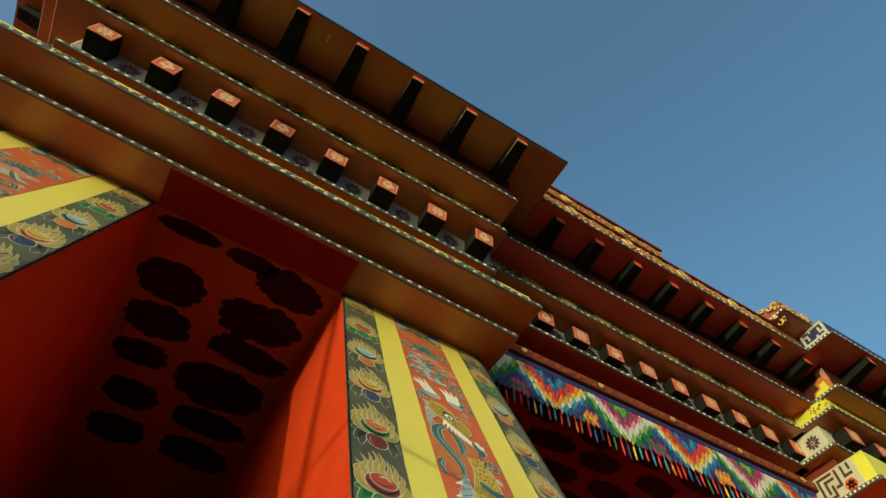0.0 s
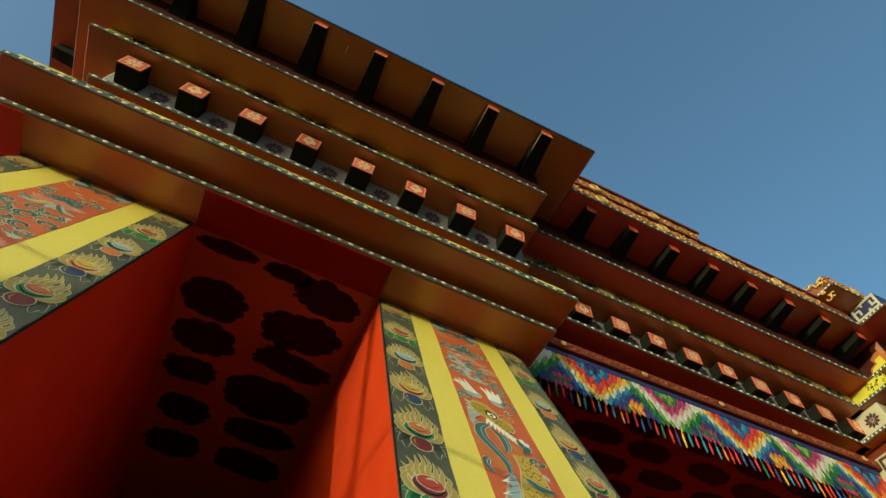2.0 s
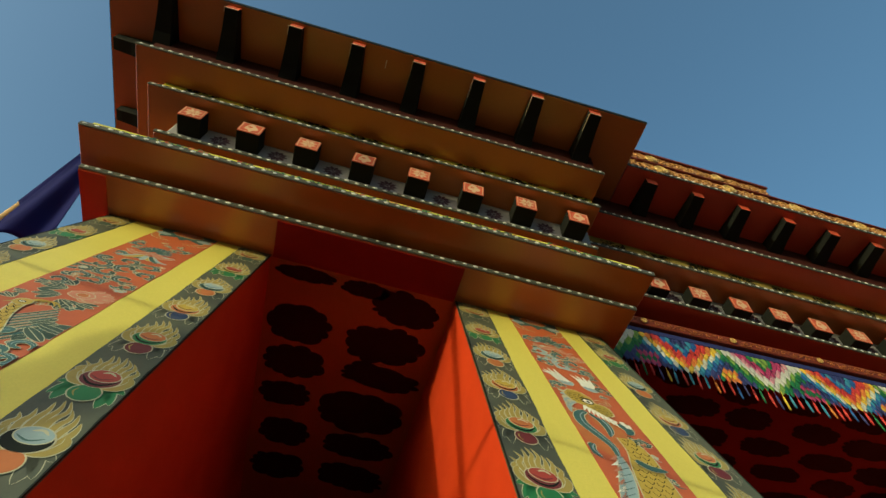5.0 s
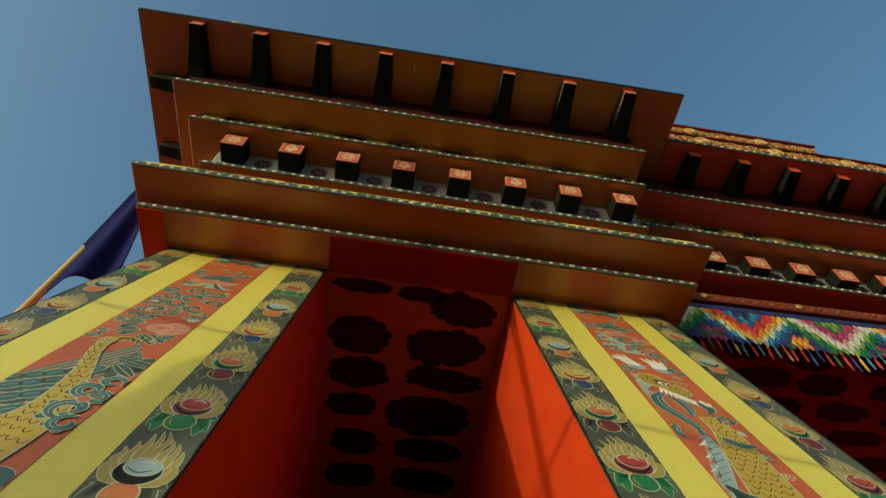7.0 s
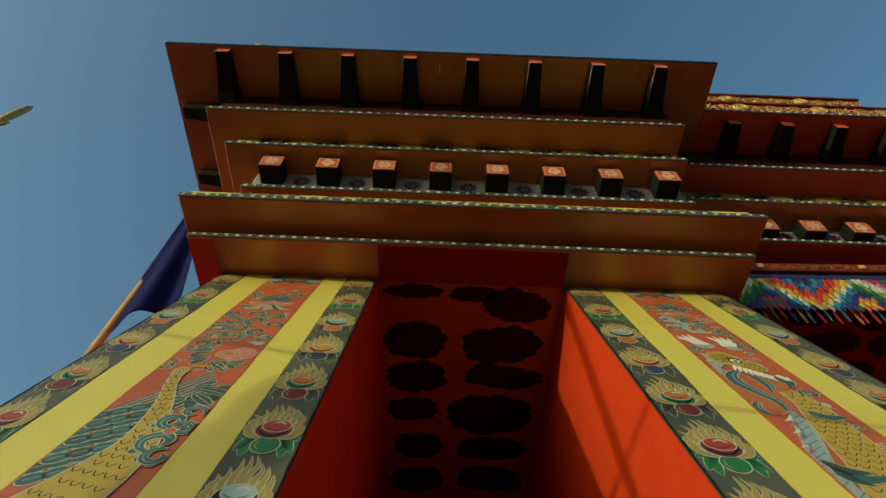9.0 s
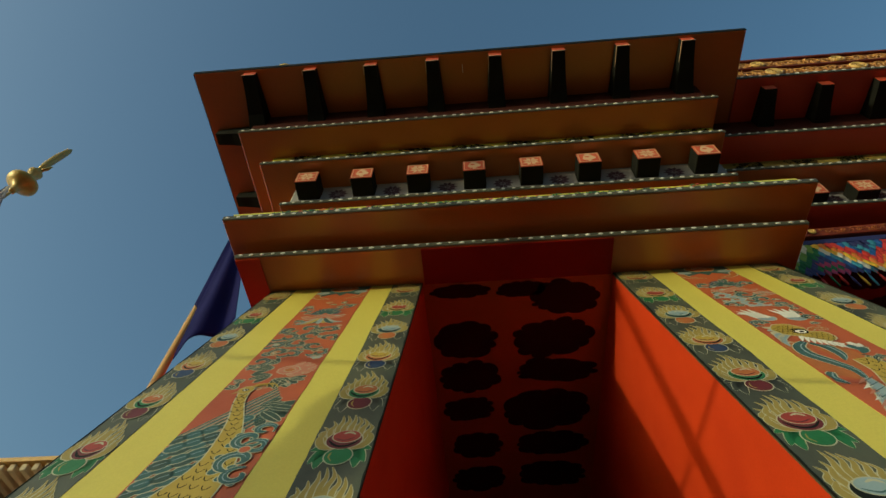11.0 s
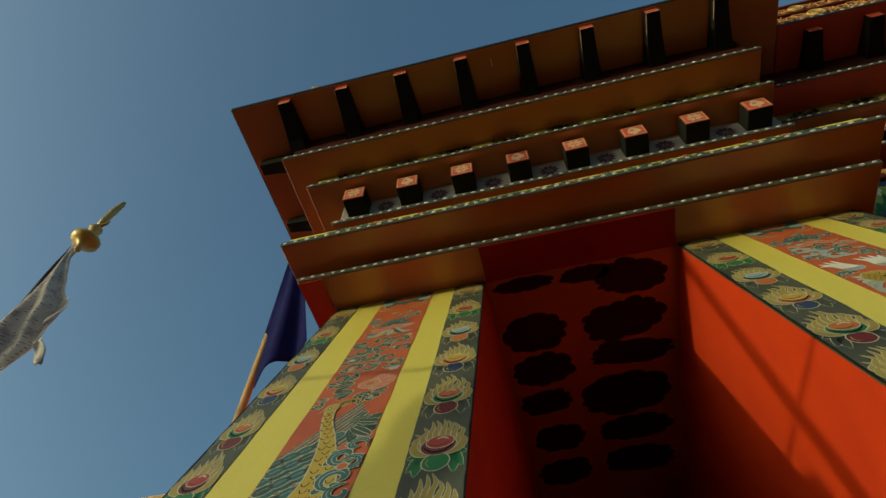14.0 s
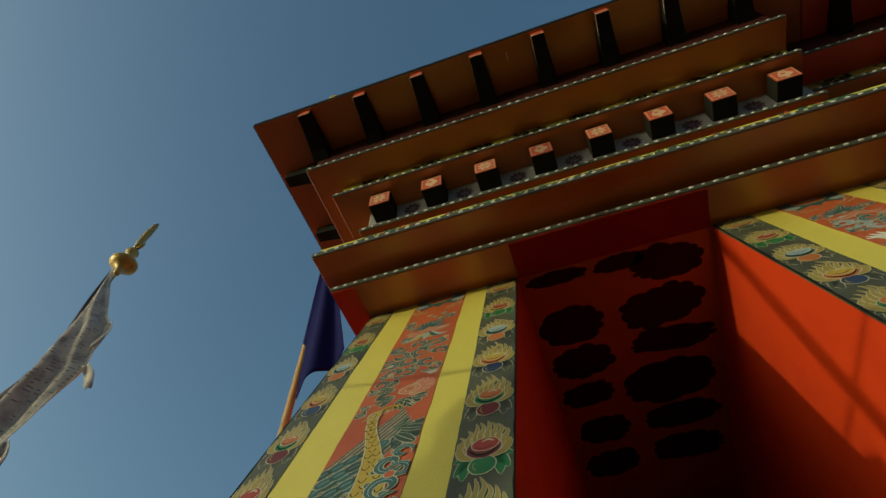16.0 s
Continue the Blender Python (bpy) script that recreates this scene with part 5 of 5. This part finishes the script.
F = Vector((-5.95, 3.39, 0))
far_pole = flagpole(F, 8.62, 0.022, "tall pole with a worn white prayer flag and gilt finial")
bm = bmesh.new()
prof = [(0.02, 8.60), (0.045, 8.62), (0.05, 8.68), (0.06, 8.74), (0.14, 8.80), (0.205, 8.85), (0.205, 8.89), (0.13, 8.95), (0.06, 9.0), (0.05, 9.06), (0.09, 9.13), (0.10, 9.18), (0.06, 9.24), (0.03, 9.27)]
rings = [[bm.verts.new((r * math.cos(k * math.tau / 20), r * math.sin(k * math.tau / 20), z)) for k in range(20)] for r, z in prof]
for a, b in zip(rings, rings[1:]):
    for k in range(20):
        bm.faces.new((a[k], a[(k + 1) % 20], b[(k + 1) % 20], b[k])).smooth = True
bm.faces.new(list(reversed(rings[0])))
bm.faces.new(rings[-1])
part("finial", bm, M["brass"], far_pole, "gilt finial with a flattened ball")
bm = bmesh.new()
tube(bm, [(0.02, 0, 9.22), (0.0, 0, 9.45), (0.03, 0, 9.7), (0.08, 0, 9.92), (0.11, 0, 9.98)], [0.04, 0.055, 0.06, 0.045, 0.006], 8)
tube(bm, [(0.0, 0, 9.24), (0.12, 0, 9.30), (0.16, 0, 9.36)], [0.03, 0.025, 0.006], 8)
tube(bm, [(0.0, 0, 9.24), (-0.10, 0, 9.27), (-0.13, 0, 9.33)], [0.03, 0.022, 0.006], 8)
part("finial_blade", bm, M["brass"], far_pole, "gilt blade with curled leaves")


FLY = ((8.61, -0.02, 0.04), (8.1, -0.03, 0.26), (7.4, -0.03, 0.66), (7.15, -0.03, 0.74), (6.9, -0.05, 0.70), (6.55, -0.15, 0.80), (6.26, -0.28, 0.66), (5.95, -0.40, 0.54), (5.57, -0.52, 0.45), (5.0, -0.66, 0.42), (4.2, -0.78, 0.25), (3.1, -0.85, 0.10))


def prayer(u, v):
    """The flag streams from the pole's head: its height, and its two edges there."""
    z = 8.60 - 5.4 * v
    for (a, la, ra), (b, lb, rb) in zip(FLY, FLY[1:]):
        if b <= z <= a:
            t = (a - z) / (a - b)
            left, right = la + (lb - la) * t, ra + (rb - ra) * t
    right += 0.035 * noise.noise((v * 22, 0.4, 0)) * min(1, 6 * v)
    x = left + (right - left) * u
    return (x, -0.09 + 0.09 * math.sin(7 * u + 5 * v) * min(1, 4 * v) + 0.04 * math.sin(19 * u - 9 * v) * min(1, 4 * v), z - 0.12 * u * min(1, 5 * v))


cloth("sleeve", far_pole, M["sleeve"], 6, 70, lambda u, v: prayer(0.27 * u, v), "dark purple brown border of the prayer flag")
cloth("prayer_flag", far_pole, M["whitecloth"], 14, 90, lambda u, v: prayer(0.27 + 0.73 * u, v), "long worn white prayer flag")
for v, swing in ((0.235, 0.05), (0.375, 0.36), (0.56, 0.22), (0.76, 0.1)):
    e = Vector(prayer(1, v))

    def ribbon(a, b, e=e, swing=swing):
        w = 0.035 + 0.045 * math.sin(math.pi * min(1, 0.15 + 0.8 * b))
        drop = Vector((swing * b, 0.03 * math.sin(5 * b), 0.02 - 0.50 * b))
        return e + drop + Vector((w * (2 * a - 1) * (1 - 0.5 * (b > 0.95)), 0.02 * math.sin(4 * a + 3 * b), 0.25 * w * swing * (2 * a - 1)))

    cloth("ribbon", far_pole, M["whitecloth"], 5, 12, ribbon)
# faded print, a block of short lines
bm = bmesh.new()
rnd = random.Random(8)
for v in range(90):
    for u in range(7):
        if rnd.random() < 0.55:
            a, b = 0.36 + 0.08 * u, 0.36 + 0.08 * u + 0.05 * rnd.random() + 0.015
            t = 0.12 + v * 0.0085
            q = [Vector(prayer(x, y)) + Vector((0, -0.01, 0)) for x, y in ((a, t), (b, t), (b, t + 0.0025), (a, t + 0.0025))]
            ngon(bm, q)
tagged(part("printed_lines", bm, M["print"], far_pole, "faded rows of illegible black print"), kind="stuff")

# ---- cables beyond the prayer flag ----
for dz, r in ((0.0, 0.012), (-0.22, 0.006)):
    bm = bmesh.new()
    tube(bm, [(-12 + 0.5 * k, 4.55 + 0.05 * k, 7.15 + dz - 0.185 * k) for k in (0, 4, 8, 12, 16, 20, 21.5)], r, 6)
    tagged(finish("cable", bm, M["cable"]), "black overhead cable fixed to the side of the gate pier", "cable", "overhead cables")

# ---- neighbouring house with a tiled eave ----
HOUSE = thing("neighbour_house", (-12, 15, 0), "pale neighbouring house with a ribbed yellow brown roof", "house")
HO = HOUSE.location


def hp(x, y, z):
    return Vector((x, y, z)) - HO


bm = bmesh.new()
box(bm, -24, -7.4, 13.4, 21, 0, 10.15)
bmesh.ops.translate(bm, verts=bm.verts, vec=-HO)
part("wall", bm, M["plaster"], HOUSE)
bm = bmesh.new()
box(bm, -26, -6.4, 12.2, 22, 10.86, 10.98)
bmesh.ops.translate(bm, verts=bm.verts, vec=-HO)
part("roof", bm, M["pole"], HOUSE, "yellow brown roof edge")
for k in range(60):
    x = -26 + 0.33 * k
    bm = bmesh.new()
    box(bm, x, x + 0.17, 12.3, 13.6, 10.66, 10.859)
    bevelled(bm, 0.02)
    bmesh.ops.translate(bm, verts=bm.verts, vec=-HO)
    part("rafter", bm, M["plaster"], HOUSE)

# ---- small things on the eave ----
bm = bmesh.new()
tube(bm, [(0, 0, 0), (0, 0, 0.05), (0, 0, 0.1), (0, 0, 0.14)], [0.06, 0.11, 0.07, 0.02], 14)
o = tagged(finish("roof_ornament", bm, M["brass"]), "small gilt knob standing on the eave", "ornament")
o.location = (-1.40, 1.76, 7.47)


def tuft(at, size, seed):
    rnd = random.Random(seed)
    bm = bmesh.new()
    for k in range(40):
        a, l = rnd.uniform(0, 6.28), size * rnd.uniform(0.4, 1)
        e = Vector((0.6 * l * math.cos(a), 0.6 * l * math.sin(a), l))
        b = Vector((rnd.uniform(-0.3, 0.3) * size, rnd.uniform(-0.2, 0.2) * size, 0))
        w = Vector((-math.sin(a), math.cos(a), 0)) * 0.006
        ngon(bm, [b - w, b + w, b + e * 0.6 + w * 0.6, b + e])
    o = tagged(finish("grass_tuft", bm, M["plant"]), "tuft of dry grass growing on the roof edge", "grass", "roof grass")
    o.location = at


tuft((2.30, 1.74, 7.47), 0.09, 1)
tuft((0.1, 1.74, 7.47), 0.06, 2)
tuft((7.16, 1.9, 7.60), 0.12, 3)
tuft((6.95, 2.15, 7.585), 0.12, 4)

# ---- unseen shadow casters beside and behind the camera, known only by their shadows ----
# thin pole of assumed kind, added for the shadow stripe on the right pier
lamp = thing("shadow_pole", (-4.2, -0.43, 0), "slim grey unseen pole in the forecourt, known only by its shadow", "lamp post")
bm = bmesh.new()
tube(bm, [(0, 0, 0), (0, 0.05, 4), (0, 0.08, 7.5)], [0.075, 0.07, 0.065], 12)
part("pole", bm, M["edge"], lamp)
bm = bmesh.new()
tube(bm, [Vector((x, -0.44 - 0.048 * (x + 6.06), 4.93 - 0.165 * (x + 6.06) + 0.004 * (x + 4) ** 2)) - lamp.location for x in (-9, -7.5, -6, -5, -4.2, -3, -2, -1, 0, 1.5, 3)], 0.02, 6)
part("cable", bm, M["cable"], lamp, "unseen black cable strung from the pole, known only by its shadow")
# invented post, sized and placed to shade the left pier's lower part
post = thing("shadow_post", (-6.7, -1.43, 0), "round grey unseen post added to cast the left pier's shadow", "post")
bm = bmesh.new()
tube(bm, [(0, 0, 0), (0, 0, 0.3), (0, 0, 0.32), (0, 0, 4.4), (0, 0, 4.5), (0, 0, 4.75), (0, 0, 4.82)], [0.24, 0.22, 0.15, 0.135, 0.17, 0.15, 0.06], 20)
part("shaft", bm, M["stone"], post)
